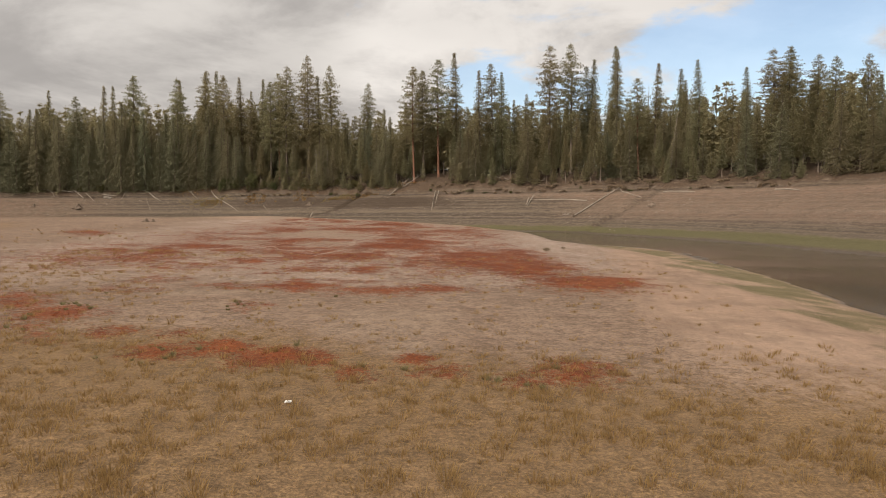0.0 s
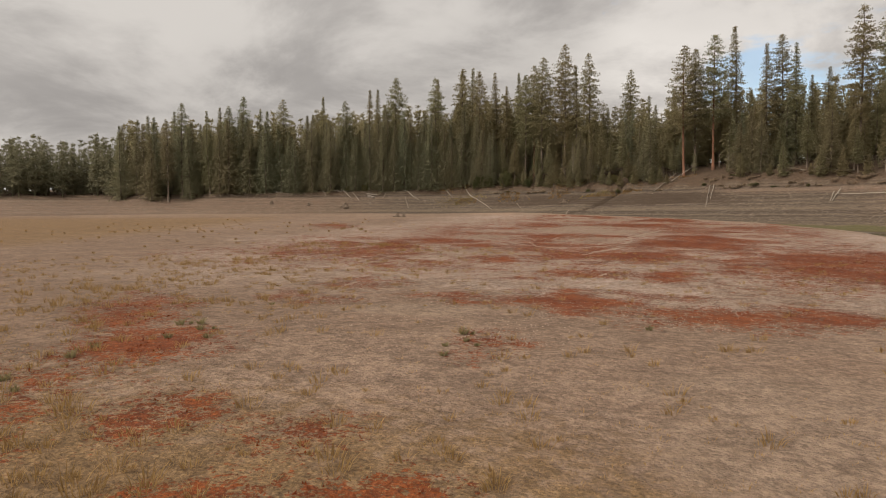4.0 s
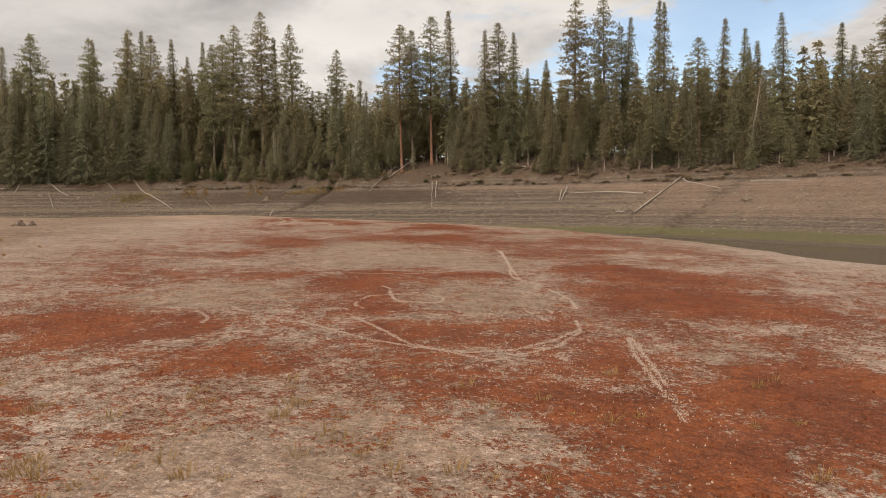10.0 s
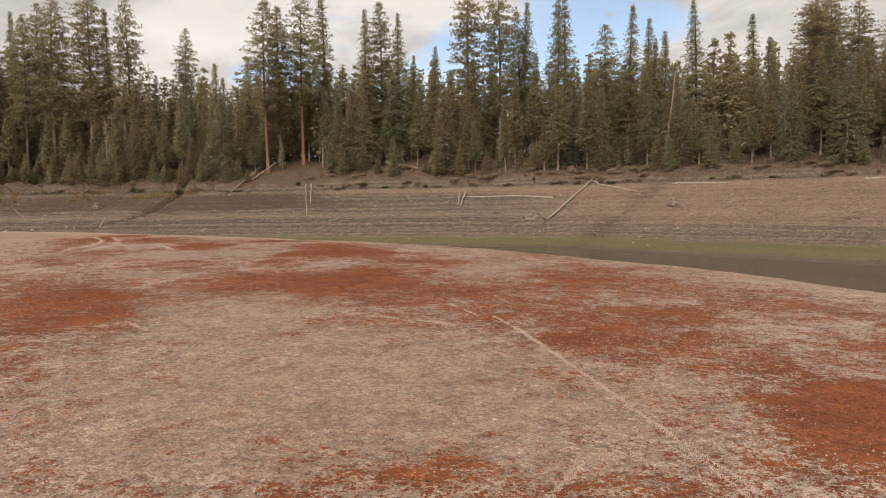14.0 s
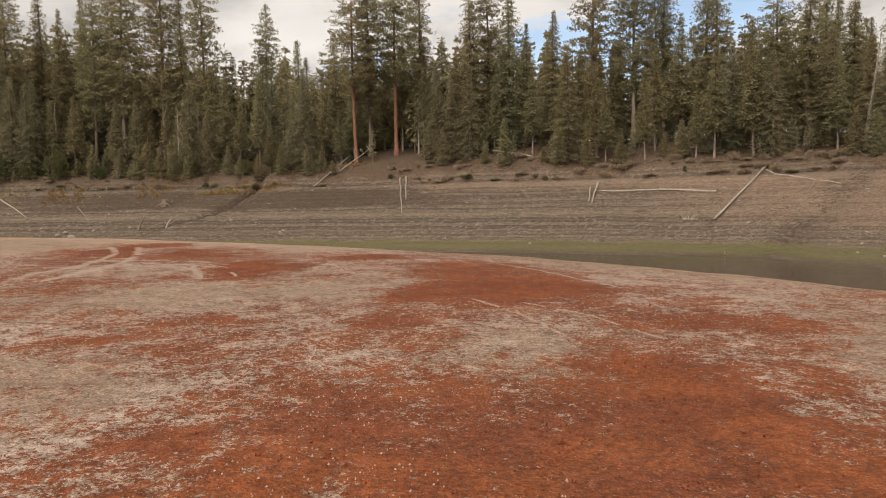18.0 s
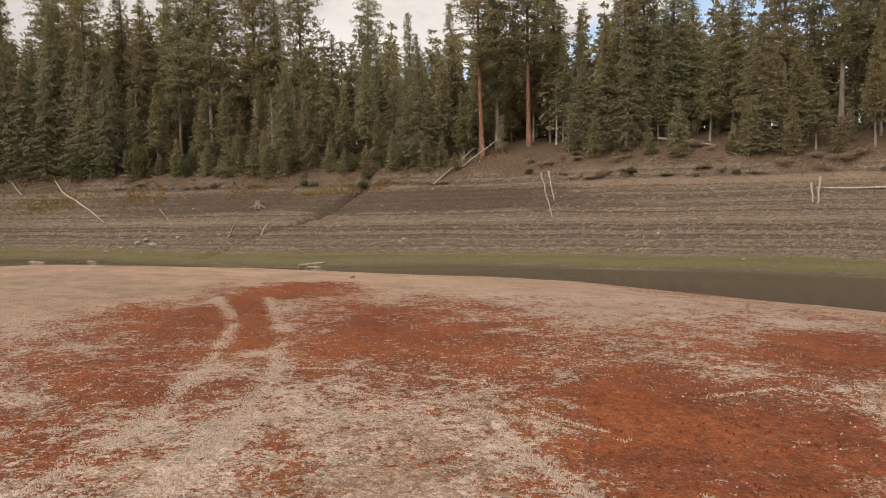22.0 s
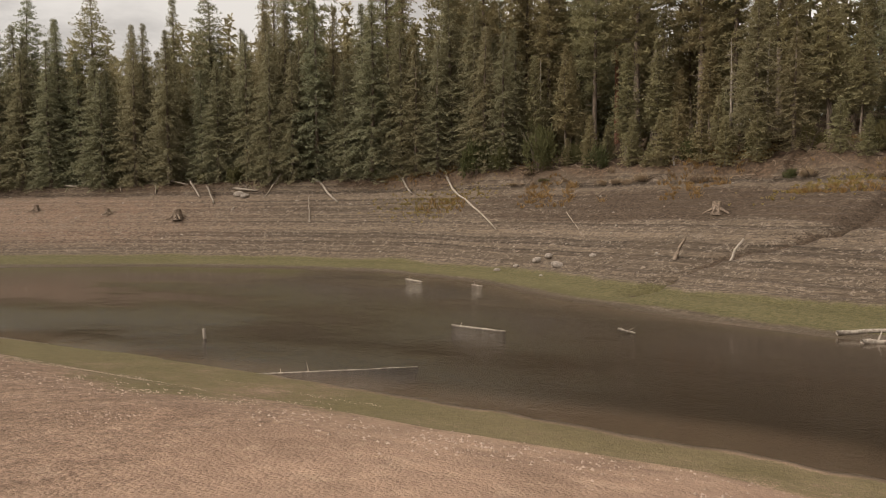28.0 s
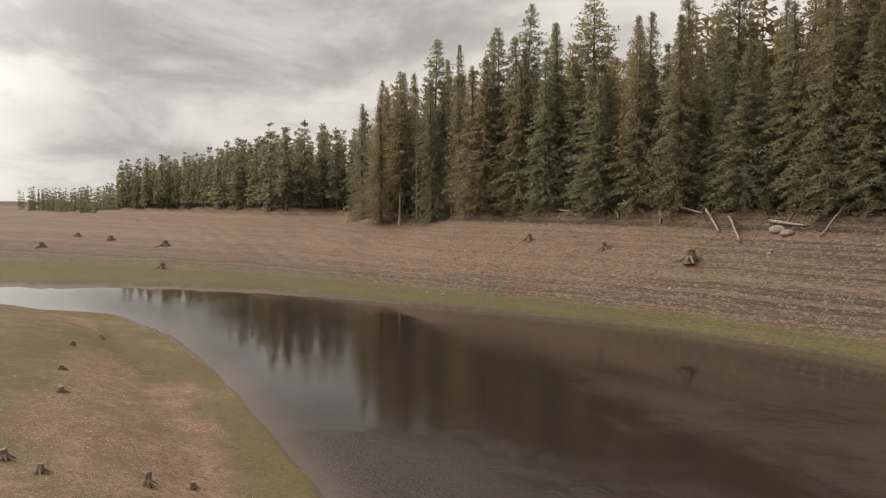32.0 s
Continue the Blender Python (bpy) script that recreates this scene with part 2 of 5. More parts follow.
    g.put(g.math("MULTIPLY", g.noise(0.3, 2), 0.8), rill.inputs[1])
    lines = g.t.nodes.new("ShaderNodeTexNoise")
    g.put(rill.outputs[0], lines.inputs["Vector"])
    lines.inputs["Scale"].default_value, lines.inputs["Detail"].default_value, lines.inputs["Roughness"].default_value = 1.4, 7, 0.75
    g.put(g.math("ADD", g.step(lines.outputs[0], 0.38, 0.62, 0.68, 0.84), g.step(grit, 0.35, 0.65, -0.05, 0.05)), even.inputs["Value"])
    g.put(sand, even.inputs["Color"])
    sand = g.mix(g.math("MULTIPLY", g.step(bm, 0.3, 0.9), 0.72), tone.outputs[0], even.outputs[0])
    # the far bank: grey gravel, in level strands
    zz = g.height()
    line = g.t.nodes.new("ShaderNodeCombineXYZ")
    g.put(g.math("ADD", zz, g.math("MULTIPLY", g.noise(0.12, 4), 0.8)), line.inputs[2])
    strata = g.t.nodes.new("ShaderNodeTexNoise")
    g.put(line.outputs[0], strata.inputs["Vector"])
    strata.inputs["Scale"].default_value, strata.inputs["Detail"].default_value, strata.inputs["Roughness"].default_value = 1.1, 7, 0.75
    st = strata.outputs[0]
    bank = g.mix(g.step(st, 0.41, 0.58), (0.05, 0.037, 0.026), (0.152, 0.113, 0.078))
    bank = g.mix(g.math("MULTIPLY", g.step(small, 0.52, 0.7), 0.5), bank, (0.165, 0.128, 0.094))
    bank = g.mix(g.math("MULTIPLY", g.step(g.noise(0.22, 5, 0.65, (0.35, 1, 1)), 0.5, 0.68), 0.55), bank, (0.085, 0.062, 0.041))
    bank = g.mix(g.math("MULTIPLY", g.step(g.noise(9, 3, 0.7), 0.58, 0.7), 0.5), bank, (0.07, 0.05, 0.035))
    clay = g.mix(g.step(mid, 0.4, 0.6), (0.205, 0.127, 0.084), (0.155, 0.102, 0.068))
    clay = g.mix(g.math("MULTIPLY", g.step(st, 0.42, 0.58), 0.5), clay, (0.225, 0.158, 0.112))
    bank = g.mix(g.math("MULTIPLY", g.attr("clay"), 0.8), bank, clay)
    # stones and clods on it, dark rubble in strands
    s1, s2 = g.grain(3.2, (0.6, 0.8, 1))
    s3, s4 = g.grain(8)
    rubble = g.sum((g.noise(0.35, 5, 0.65, (0.4, 0.7, 2.5)), 1.0, 0.5), (st, 0.8, 0.5), (s2, 0.3, 0.5), (s4, 0.3, 0.5))
    bank = g.mix(g.math("MULTIPLY", g.step(rubble, 0.2, 0.3), 0.7), bank, (0.05, 0.037, 0.026))
    bank = g.mix(g.math("MULTIPLY", g.step(g.sum((s1, 0.5, 0.5), (s3, 0.5, 0.5)), 0.2, 0.3), 0.65), bank, (0.215, 0.17, 0.13))
    gul = g.step(g.sum((g.attr("dark"), 1.0, 0.0), (s4, 0.45, 0.5), (s2, 0.35, 0.5), (g.noise(0.8, 5, 0.7, (0.5, 1, 2)), 1.2, 0.5)), 0.3, 0.75)
    bank = g.mix(g.math("MULTIPLY", gul, 0.85), bank, g.mix(s3, (0.044, 0.03, 0.02), (0.085, 0.058, 0.038)))
    tone = g.t.nodes.new("ShaderNodeHueSaturation")
    g.put(g.step(g.noise(3.5, 8, 0.8, (0.5, 1, 1.6)), 0.36, 0.64, 0.48, 0.98), tone.inputs["Value"])
    g.put(bank, tone.inputs["Color"])
    bank = tone.outputs[0]
    col = g.mix(g.attr("far"), sand, bank)
    # algae by the water
    gr = g.step(g.sum((g.attr("green"), 1.0, 0.0), (mid, 0.9, 0.5), (a2, 0.3, 0.5), (a3, 0.3, 0.5)), 0.36, 0.66)
    col = g.mix(g.math("MULTIPLY", gr, 0.75), col, g.mix(g.step(g.sum((small, 1.0, 0.5), (a2, 0.25, 0.5), (a3, 0.25, 0.5)), -0.1, 0.15), (0.056, 0.052, 0.018), (0.10, 0.086, 0.035)))
    # forest floor
    lit = g.step(g.math("ADD", g.attr("litter"), g.math("MULTIPLY", g.math("SUBTRACT", mid, 0.5), 0.8)), 0.35, 0.75)
    col = g.mix(lit, col, g.mix(g.step(small, 0.42, 0.62), (0.05, 0.034, 0.022), (0.095, 0.062, 0.039)))
    # wet mud at the edge
    wet = g.attr("wet")
    col = g.mix(wet, col, (0.06, 0.044, 0.028))
    g.bump(g.sum((small, 1.0, 0.0), (grit, 0.5, 0.0), (g.cells(13), -0.35, 0.0), (palem, 0.25, 0.0), (rmask, 0.3, 0.0)), 0.8, 0.11)
    return g.done(col, g.step(wet, 0, 1, 0.95, 0.45))


def plain(name, a, b, scale=3.0, rough=0.85, bump=0.3, dist=0.02, stretch=None, rand=0.0):
    g = Nodes(name, rough)
    n = g.noise(scale, 5, 0.6, stretch, local=True)
    col = g.mix(g.step(n, 0.35, 0.65), a, b)
    if rand:
        col = g.mix(g.math("MULTIPLY", g.random(), rand), col, tuple(0.4 * v for v in a))
    g.bump(n, bump, dist)
    return g.done(col)


def needle_material(name, dark, light, olive):
    g = Nodes(name, 0.75, 0.2)
    col = g.mix(g.island(), dark, light)
    col = g.mix(g.math("MULTIPLY", g.random(), 0.68), col, olive)
    g.done(col)
    thin = g.t.nodes.new("ShaderNodeBsdfTranslucent")       # thin leaves let light through
    both = g.t.nodes.new("ShaderNodeMixShader")
    both.inputs[0].default_value = 0.58
    g.put(col, thin.inputs[0])
    g.t.links.new(g.bsdf.outputs[0], both.inputs[1])
    g.t.links.new(thin.outputs[0], both.inputs[2])
    g.t.links.new(both.outputs[0], g.t.nodes["Material Output"].inputs[0])
    return g.m


def water_material():
    g = Nodes("river_water", 0.03, 0.5)
    g.bsdf.inputs["IOR"].default_value = 1.33
    depth = g.attr("depth")
    col = g.mix(g.step(depth, 0.0, 0.5), (0.055, 0.038, 0.025), (0.02, 0.0145, 0.010))
    # small wind ripples in drifting patches, glassy water between
    patch = g.step(g.noise(0.055, 4, 0.6, (1, 1.5, 1)), 0.34, 0.70, 0.08, 0.85)
    east = g.t.nodes.new("ShaderNodeSeparateXYZ")                # the wind ruffles the open reach, not the sheltered bend
    g.put(g.geo.outputs["Position"], east.inputs[0])
    wind = g.step(g.math("ADD", east.outputs[0], g.math("MULTIPLY", patch, 24)), -92, -60, 0.06, 1.0)
    wind = g.math("MULTIPLY", wind, g.step(east.outputs[0], -66, -38, 1.0, 0.10))
    wave = g.sum((g.noise(1.6, 3, 0.55, (1, 2.4, 1), dist=0.4), 1.0, 0.0), (g.noise(4.2, 3, 0.55, (1, 2.0, 1), dist=0.6), 1.0, 0.0), (g.noise(11, 1, 0.5), 0.06, 0.0))
    g.bump(g.math("MULTIPLY", wave, g.math("MULTIPLY", patch, wind)), 0.9, 0.17)
    return g.done(col)


def crust_material():
    g = Nodes("pale_crust", 0.95, 0.1)
    return g.done(g.mix(g.island(), (0.20, 0.145, 0.108), (0.33, 0.25, 0.194)))


CRUST = crust_material()
GROUND = ground_material()
WATERM = water_material()
BARK_RED = plain("ponderosa_bark", (0.175, 0.078, 0.043), (0.10, 0.052, 0.033), 4, 0.95, 0.6, 0.05, (1, 1, 0.25))
BARK_GREY = plain("conifer_bark", (0.16, 0.12, 0.09), (0.09, 0.068, 0.05), 5, 0.95, 0.5, 0.04, (1, 1, 0.25))
DEADWOOD = plain("bleached_wood", (0.31, 0.26, 0.205), (0.15, 0.12, 0.092), 5, 0.9, 0.6, 0.02, None, 0.4)
STUMPWOOD = plain("weathered_stump_wood", (0.19, 0.14, 0.10), (0.095, 0.07, 0.05), 5, 0.95, 0.6, 0.03)
NEEDLES = needle_material("pine_needles", (0.20, 0.185, 0.095), (0.255, 0.235, 0.13), (0.25, 0.19, 0.10))
NEEDLES_BLUE = needle_material("fir_needles", (0.185, 0.185, 0.108), (0.24, 0.235, 0.145), (0.25, 0.19, 0.105))
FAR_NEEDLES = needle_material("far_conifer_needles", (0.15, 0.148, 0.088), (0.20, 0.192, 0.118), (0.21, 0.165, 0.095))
SHRUB = needle_material("shrub_leaves", (0.05, 0.06, 0.022), (0.11, 0.11, 0.045), (0.13, 0.10, 0.04))
STONE = plain("grey_stone", (0.24, 0.20, 0.16), (0.13, 0.105, 0.085), 2.5, 0.9, 0.4, 0.03)
STRAW = needle_material("straw_grass", (0.17, 0.10, 0.038), (0.33, 0.212, 0.085), (0.25, 0.15, 0.058))
GREENGRASS = needle_material("grey_green_grass", (0.13, 0.112, 0.05), (0.21, 0.18, 0.088), (0.22, 0.165, 0.08))
OCHREGRASS = needle_material("ochre_grass", (0.2, 0.15, 0.045), (0.3, 0.23, 0.08), (0.24, 0.18, 0.06))
DRYBRUSH = needle_material("dry_brush", (0.22, 0.16, 0.11), (0.33, 0.25, 0.175), (0.27, 0.2, 0.12))
REDHERB = needle_material("red_herb", (0.12, 0.027, 0.008), (0.20, 0.05, 0.013), (0.155, 0.036, 0.01))


# ---- lie of the land ----
WATER = 2.2
# near bank, from the bend upstream round the point to the plain in the west
NEAR = [(300, -3000), (60, -300), (40, -100), (26, -20), (22, 20), (24.5, 40), (28.5, 67), (31, 85), (29, 102), (20.5, 120), (9, 147), (-5, 166),
        (-20, 177), (-37, 182), (-60, 183), (-90, 184), (-117, 183), (-137, 181), (-153, 176), (-166, 163), (-180, 125), (-205, 60), (-262, -60), (-900, -3000)]
# far bank: x, y, width of the slope up to the old shoreline, steepness of the wooded rise behind it
FAR = [(420, -3000, 60, .1), (150, -300, 60, .1), (100, -120, 55, .12), (70, -20, 50, .15), (56, 40, 48, .15), (51, 81, 44, .18), (48, 110, 45, .2),
       (43, 130, 43, .24), (36, 150, 38, .28), (29, 170, 28, .34), (16, 182, 25, .42), (2, 192, 23, .52), (-13, 199, 24, .55), (-33, 203.5, 28.5, .48),
       (-45, 208.5, 27.5, .46), (-54, 213.5, 27.5, .55), (-66, 223.5, 20.5, .5), (-82, 231, 16, .4), (-100, 231, 16, .28), (-115, 228, 18, .2), (-130, 220, 25, .14),
       (-150, 208, 34, .1), (-165, 196, 54, .08), (-178, 180, 92, .06), (-187, 161, 135, .05), (-205, 120, 215, .02), (-230, 60, 300, .004), (-290, -60, 900, .02), (-1000, -3000, 1200, .02)]
GULLY = [(-49, 215.5), (-45.7, 219.5), (-41.7, 220.1), (-37.8, 220.3), (-34.3, 221.8), (-31.4, 224.6), (-29.2, 227.7), (-27.6, 231), (-26, 236)]
WASH = [(31, 165), (36.4, 172), (41, 173.8), (44.3, 174.7), (49.2, 176.3), (52.5, 178.5)]


def lattice(ix, iy, seed):
    h = (ix.astype(np.int64) * 374761393 + iy.astype(np.int64) * 668265263 + seed * 982451653) & 0x7FFFFFFF
    h = ((h ^ (h >> 13)) * 1274126177) & 0x7FFFFFFF
    return ((h ^ (h >> 16)) & 0xFFFF) / 65535.0


def rough(x, y, size, seed=0, octaves=3):
    """Smooth noise from -1 to 1, of about that size in metres."""
    total, amp, norm = 0.0, 1.0, 0.0
    for o in range(octaves):
        u, v = x / size + 57.3 * o, y / size - 31.7 * o
        ix, iy = np.floor(u), np.floor(v)
        fu, fv = u - ix, v - iy
        fu, fv = fu * fu * (3 - 2 * fu), fv * fv * (3 - 2 * fv)
        a, b = lattice(ix, iy, seed + o), lattice(ix + 1, iy, seed + o)
        c, d = lattice(ix, iy + 1, seed + o), lattice(ix + 1, iy + 1, seed + o)
        total = total + amp * ((a + (b - a) * fu) * (1 - fv) + (c + (d - c) * fu) * fv)
        norm, amp, size = norm + amp, amp * 0.5, size * 0.5
    return total / norm * 2 - 1


def along(x, y, line):
    """Distance to a line of points, and the line's further columns where it comes nearest."""
    best = np.full(x.shape, 1e12)
    more = [np.zeros(x.shape) for _ in line[0][2:]]
    for p, q in zip(line, line[1:]):
        ex, ey = q[0] - p[0], q[1] - p[1]
        s = np.clip(((x - p[0]) * ex + (y - p[1]) * ey) / (ex * ex + ey * ey), 0, 1)
        d = (x - p[0] - s * ex) ** 2 + (y - p[1] - s * ey) ** 2
        nearer = d < best
        best = np.where(nearer, d, best)
        for i, m in enumerate(more):
            more[i] = np.where(nearer, p[2 + i] + s * (q[2 + i] - p[2 + i]), m)
    return (np.sqrt(best), *more)


def inside(x, y, line):
    odd = np.zeros(x.shape, bool)
    for p, q in zip(line, line[1:] + line[:1]):
        if p[1] != q[1]:
            odd ^= ((p[1] > y) != (q[1] > y)) & (x < (q[0] - p[0]) * (y - p[1]) / (q[1] - p[1]) + p[0])
    return odd


def ease(v, lo, hi):
    s = np.clip((v - lo) / (hi - lo), 0, 1)
    return s * s * (3 - 2 * s)


def shoal(x, y):
    """Width of the mud flat off the point in the east."""
    return 9 * np.exp(-((y - 92) / 16) ** 2) * (x > 0)


def land(x, y, detail=True):
    """Height of the ground; how far past the old shoreline; whether on the far bank."""
    x, y = np.asarray(x, float), np.asarray(y, float)
    wob = 1.2 * rough(x, y, 14, 5, 2) * ease(np.abs(x) + np.abs(y), 0, 30)
    dn, = along(x, y, NEAR)
    df, w, k = along(x, y, FAR)
    dn, df = dn + wob * 0.8, df + wob
    near, river = inside(x, y, NEAR), None
    far = ~inside(x, y, [(a, b) for a, b, *_ in FAR])
    # near side: a broad low rise that rolls off to the water
    flat = 4.0 + 0.018 * np.clip(y - 50, 0, 110) + 0.016 * np.clip(-x - 10, 0, 60) - 0.025 * np.clip(x + 12, 0, 40)
    roll = WATER + 0.1 * ease(dn, 0, 3) * (shoal(x, y) > 1) + np.interp(np.clip(dn - shoal(x, y), 0, None), [0, 5.5, 9, 13, 24, 40, 80, 400], [0, .75, 2.0, 2.9, 3.9, 4.7, 6.6, 22])
    zn = -np.log(np.exp(-flat * 5) + np.exp(-np.clip(roll, 0, 60) * 5)) / 5
    # far side: mud, a long terraced slope, a small scarp at the old shoreline, woods
    u = np.clip(df / w, 0, 1)
    slope = np.interp(u, [0, .1, .27, .45, .8, 1], [0, .035, .13, .38, .81, 1.0])
    e = np.clip(df - w, 0, None)
    rise = 9.0 * (1 - np.exp(-e * k / 9.0)) + 0.004 * np.clip(e, 0, 600)
    zf = WATER + 10.6 * slope + 1.1 * ease(e, 0, 1.3) + rise
    if detail:
        band = ease(u, .12, .25) * (1 - ease(u, .85, 1))
        q = (zf + 0.10 * rough(x, y, 9, 3, 2)) / 0.62
        fr = q - np.floor(q)
        zf = zf + band * 0.62 * 0.8 * (ease(fr, 0.25, 0.85) - fr)
        zf = zf + 0.42 * rough(x, y, 1.9, 13, 3) * ease(df - w, -2.5, 0) * (1 - ease(e, 4, 9)) + ease(e, 0, 3) * 0.7 * rough(x, y, 7, 11, 3) + 0.05 * rough(x, y, 1.6, 17, 2)
        zn = zn + 0.05 * rough(x, y, 5, 21, 3) + 0.03 * rough(x, y, 1.3, 29, 2) + 0.12 * rough(x, y, 22, 23, 2)
    zn = zn + 0.4 * np.exp(-((x + 42) / 14) ** 2 - ((y - 157) / 8) ** 2)
    g, = along(x, y, GULLY)
    g = g + 0.35 * rough(x, y, 3, 41, 2)
    zf = zf - 1.5 * np.clip(1 - np.abs(g) / 1.2, 0, 1) * ease(df, 2, 8)
    g2, = along(x, y, WASH)
    zf = zf - 0.8 * np.clip(1 - g2 / 5.0, 0, 1) ** 1.5 * ease(df, 1, 6)
    zr = WATER - np.minimum(1.6, 0.14 * np.minimum(np.abs(dn), np.abs(df)) ** 1.1)
    z = np.where(near, zn, np.where(far, zf, zr))
    return z, np.where(far, df - w, -99.0), far, np.where(near, dn, np.where(far, df, -np.minimum(np.abs(dn), np.abs(df))))


def ground_z(x, y):
    return float(land(np.array([x]), np.array([y]))[0][0])


# ---- mesh helpers ----
def mesh_from(name, verts, faces, material, smooth=False):
    """A mesh from numpy vertices and a numpy array of faces, all with the same number of corners."""
    me = bpy.data.meshes.new(name)
    verts, faces = np.asarray(verts, np.float32), np.asarray(faces, np.int32)
    n = faces.shape[1]
    me.vertices.add(len(verts))
    me.vertices.foreach_set("co", verts.ravel())
    me.loops.add(faces.size)
    me.loops.foreach_set("vertex_index", faces.ravel())
    me.polygons.add(len(faces))
    me.polygons.foreach_set("loop_start", np.arange(0, faces.size, n, dtype=np.int32))
    me.polygons.foreach_set("use_smooth", np.full(len(faces), smooth))
    me.update(calc_edges=True)
    me.materials.append(material)
    return me


def part(name, me, parent, label=""):
    """Links a mesh as one part of a thing."""
    ob = new(name, me)
    ob.parent = parent
    if label:
        ob["label"] = label
    return ob


def thing(name, label, category, m, group=""):
    """An empty at the base of a thing, which parents its parts."""
    ob = new(name)
    ob.matrix_world = m
    return tagged(ob, label, category, group)


def tube(path, radii, sides=8, wob=0.0, rng=None):
    """Vertices and quads of a tapered round bar along a path, closed at both ends."""
    path = np.asarray(path, float)
    verts, faces = [], []
    for i, p in enumerate(path):
        d = path[min(i + 1, len(path) - 1)] - path[max(i - 1, 0)]
        d /= np.linalg.norm(d) + 1e-9
        u = np.cross(d, (0.31, 0.17, 0.93) if abs(d[2]) < 0.9 else (1.0, 0.2, 0.0))
        u /= np.linalg.norm(u)
        v = np.cross(d, u)
        for s in range(sides):
            a = 2 * math.pi * s / sides
            r = radii[i] * (1 + (wob * rng.uniform(-1, 1) if rng else 0))
            verts.append(p + r * (math.cos(a) * u + math.sin(a) * v))
    for i in range(len(path) - 1):
        for s in range(sides):
            t = (s + 1) % sides
            faces.append((i * sides + s, i * sides + t, (i + 1) * sides + t, (i + 1) * sides + s))
    for base, p in ((0, path[0]), ((len(path) - 1) * sides, path[-1])):
        c = len(verts)
        verts.append(p)
        for s in range(0, sides, 2):
            faces.append((base + s, base + (s + 1) % sides, base + (s + 2) % sides, c))
    return np.array(verts), np.array(faces)


def joined(pieces):
    """Several (verts, faces) as one."""
    vs, fs, n = [], [], 0
    for v, f in pieces:
        vs.append(v)
        fs.append(np.asarray(f) + n)
        n += len(v)
    return np.concatenate(vs), np.concatenate(fs)


# ---- ground and river ----
def spread(lo, hi, step, out_lo, out_hi):
    """Grid lines: even from lo to hi, then ever wider to out_lo and out_hi."""
    mid = list(np.arange(lo, hi, step))
    up, s = [hi], step
    while up[-1] < out_hi:
        s *= 1.13
        up.append(up[-1] + s)
    dn, s = [lo], step
    while dn[-1] > out_lo:
        s *= 1.13
        dn.append(dn[-1] - s)
    return np.array(dn[:0:-1] + mid + up)


gx = np.concatenate([spread(-135, -40, 0.8, -3500, -40)[:-1], np.arange(-40, 12, 0.36), spread(12, 70, 0.8, 12, 3500)])
south = spread(-4, 176, 0.4, -3500, 176)
north = spread(176, 246, 0.3, 176, 3500)
gy = np.concatenate([south[south < 175.9], north[north >= 176]])
GX, GY = np.meshgrid(gx, gy)
PX, PY = GX.ravel(), GY.ravel()
PZ, PAST, PFAR, PD = land(PX, PY)

# red ground cover: x, y, half width, half depth, direction of the depth in degrees, thickness
RED = []
RED += [(-14.9, 27.2, 1.1, 2, 122, 0.8), (-11.1, 23, 0.4, 0.8, 119, 0.6), (-8.3, 20.4, 0.7, 0.9, 116, 0.8), (-7, 21.3, 0.5, 0.8, 111, 0.9), (-5.2, 19.9, 0.8, 0.8, 107, 0.9), (-3.8, 20.1, 0.3, 0.7, 103, 0.8), (-2.4, 18.3, 0.4, 0.8, 99, 0.6), (-0.8, 20.3, 0.2, 0.5, 93, 0.8), (-0.1, 18.5, 0.6, 0.5, 91, 0.7), (3.5, 18.7, 1.1, 1.1, 77, 0.8), (1.8, 17.9, 0.4, 0.6, 83, 0.6), (-7.5, 38.3, 1.4, 2.1, 102, 0.8), (-1.1, 37.9, 2.4, 2.1, 92, 0.7), (6.4, 53.2, 3.1, 7.2, 83, 0.9), (9, 43.2, 3.1, 4.6, 77, 0.9)]
RED += [(-8, 20.4, 1.1, 0.6, 122, 0.8), (-6.8, 21.2, 0.4, 0.9, 114, 0.9), (-5, 20.3, 1, 0.6, 106, 0.9), (-3.7, 20.2, 0.3, 0.4, 99, 0.8), (-13.3, 22.6, 0.4, 1.9, 134, 0.5), (-17.4, 29.2, 1, 4.8, 130, 0.6), (-8.9, 23.2, 0.5, 0.4, 119, 0.6), (-8, 38.2, 1.8, 2.1, 102, 0.9), (-3.2, 36.7, 2.1, 1.8, 92, 0.7), (-8.3, 29.9, 0.6, 1.5, 108, 0.5), (-14.9, 22.8, 0.6, 2.4, 137, 0.3)]
RED += [(-8.6, 39.2, 0.9, 0.9, 96, 0.9), (-7.2, 38.3, 1.3, 1, 90, 1), (-7.4, 37.2, 0.6, 0.5, 91, 0.9), (-7.4, 35.8, 0.6, 0.8, 91, 0.6), (-6, 36.1, 0.4, 0.5, 82, 0.4), (-5.3, 41.1, 1.2, 0.9, 82, 0.5), (-11.9, 37.5, 1.1, 0.7, 113, 0.5), (-15, 34.9, 1.2, 0.8, 133, 0.5), (-16, 39.9, 1.3, 2.3, 123, 0.5), (-16.9, 35.6, 0.4, 1, 137, 0.4), (-11.1, 36.3, 0.4, 0.4, 112, 0.5), (-16.8, 34.5, 0.4, 0.5, 141, 0.5), (-11.2, 44.5, 0.8, 0.7, 103, 0.8), (-5.5, 48.7, 1.4, 2.1, 85, 0.8), (-9.5, 48, 1.7, 2.2, 96, 0.6)]
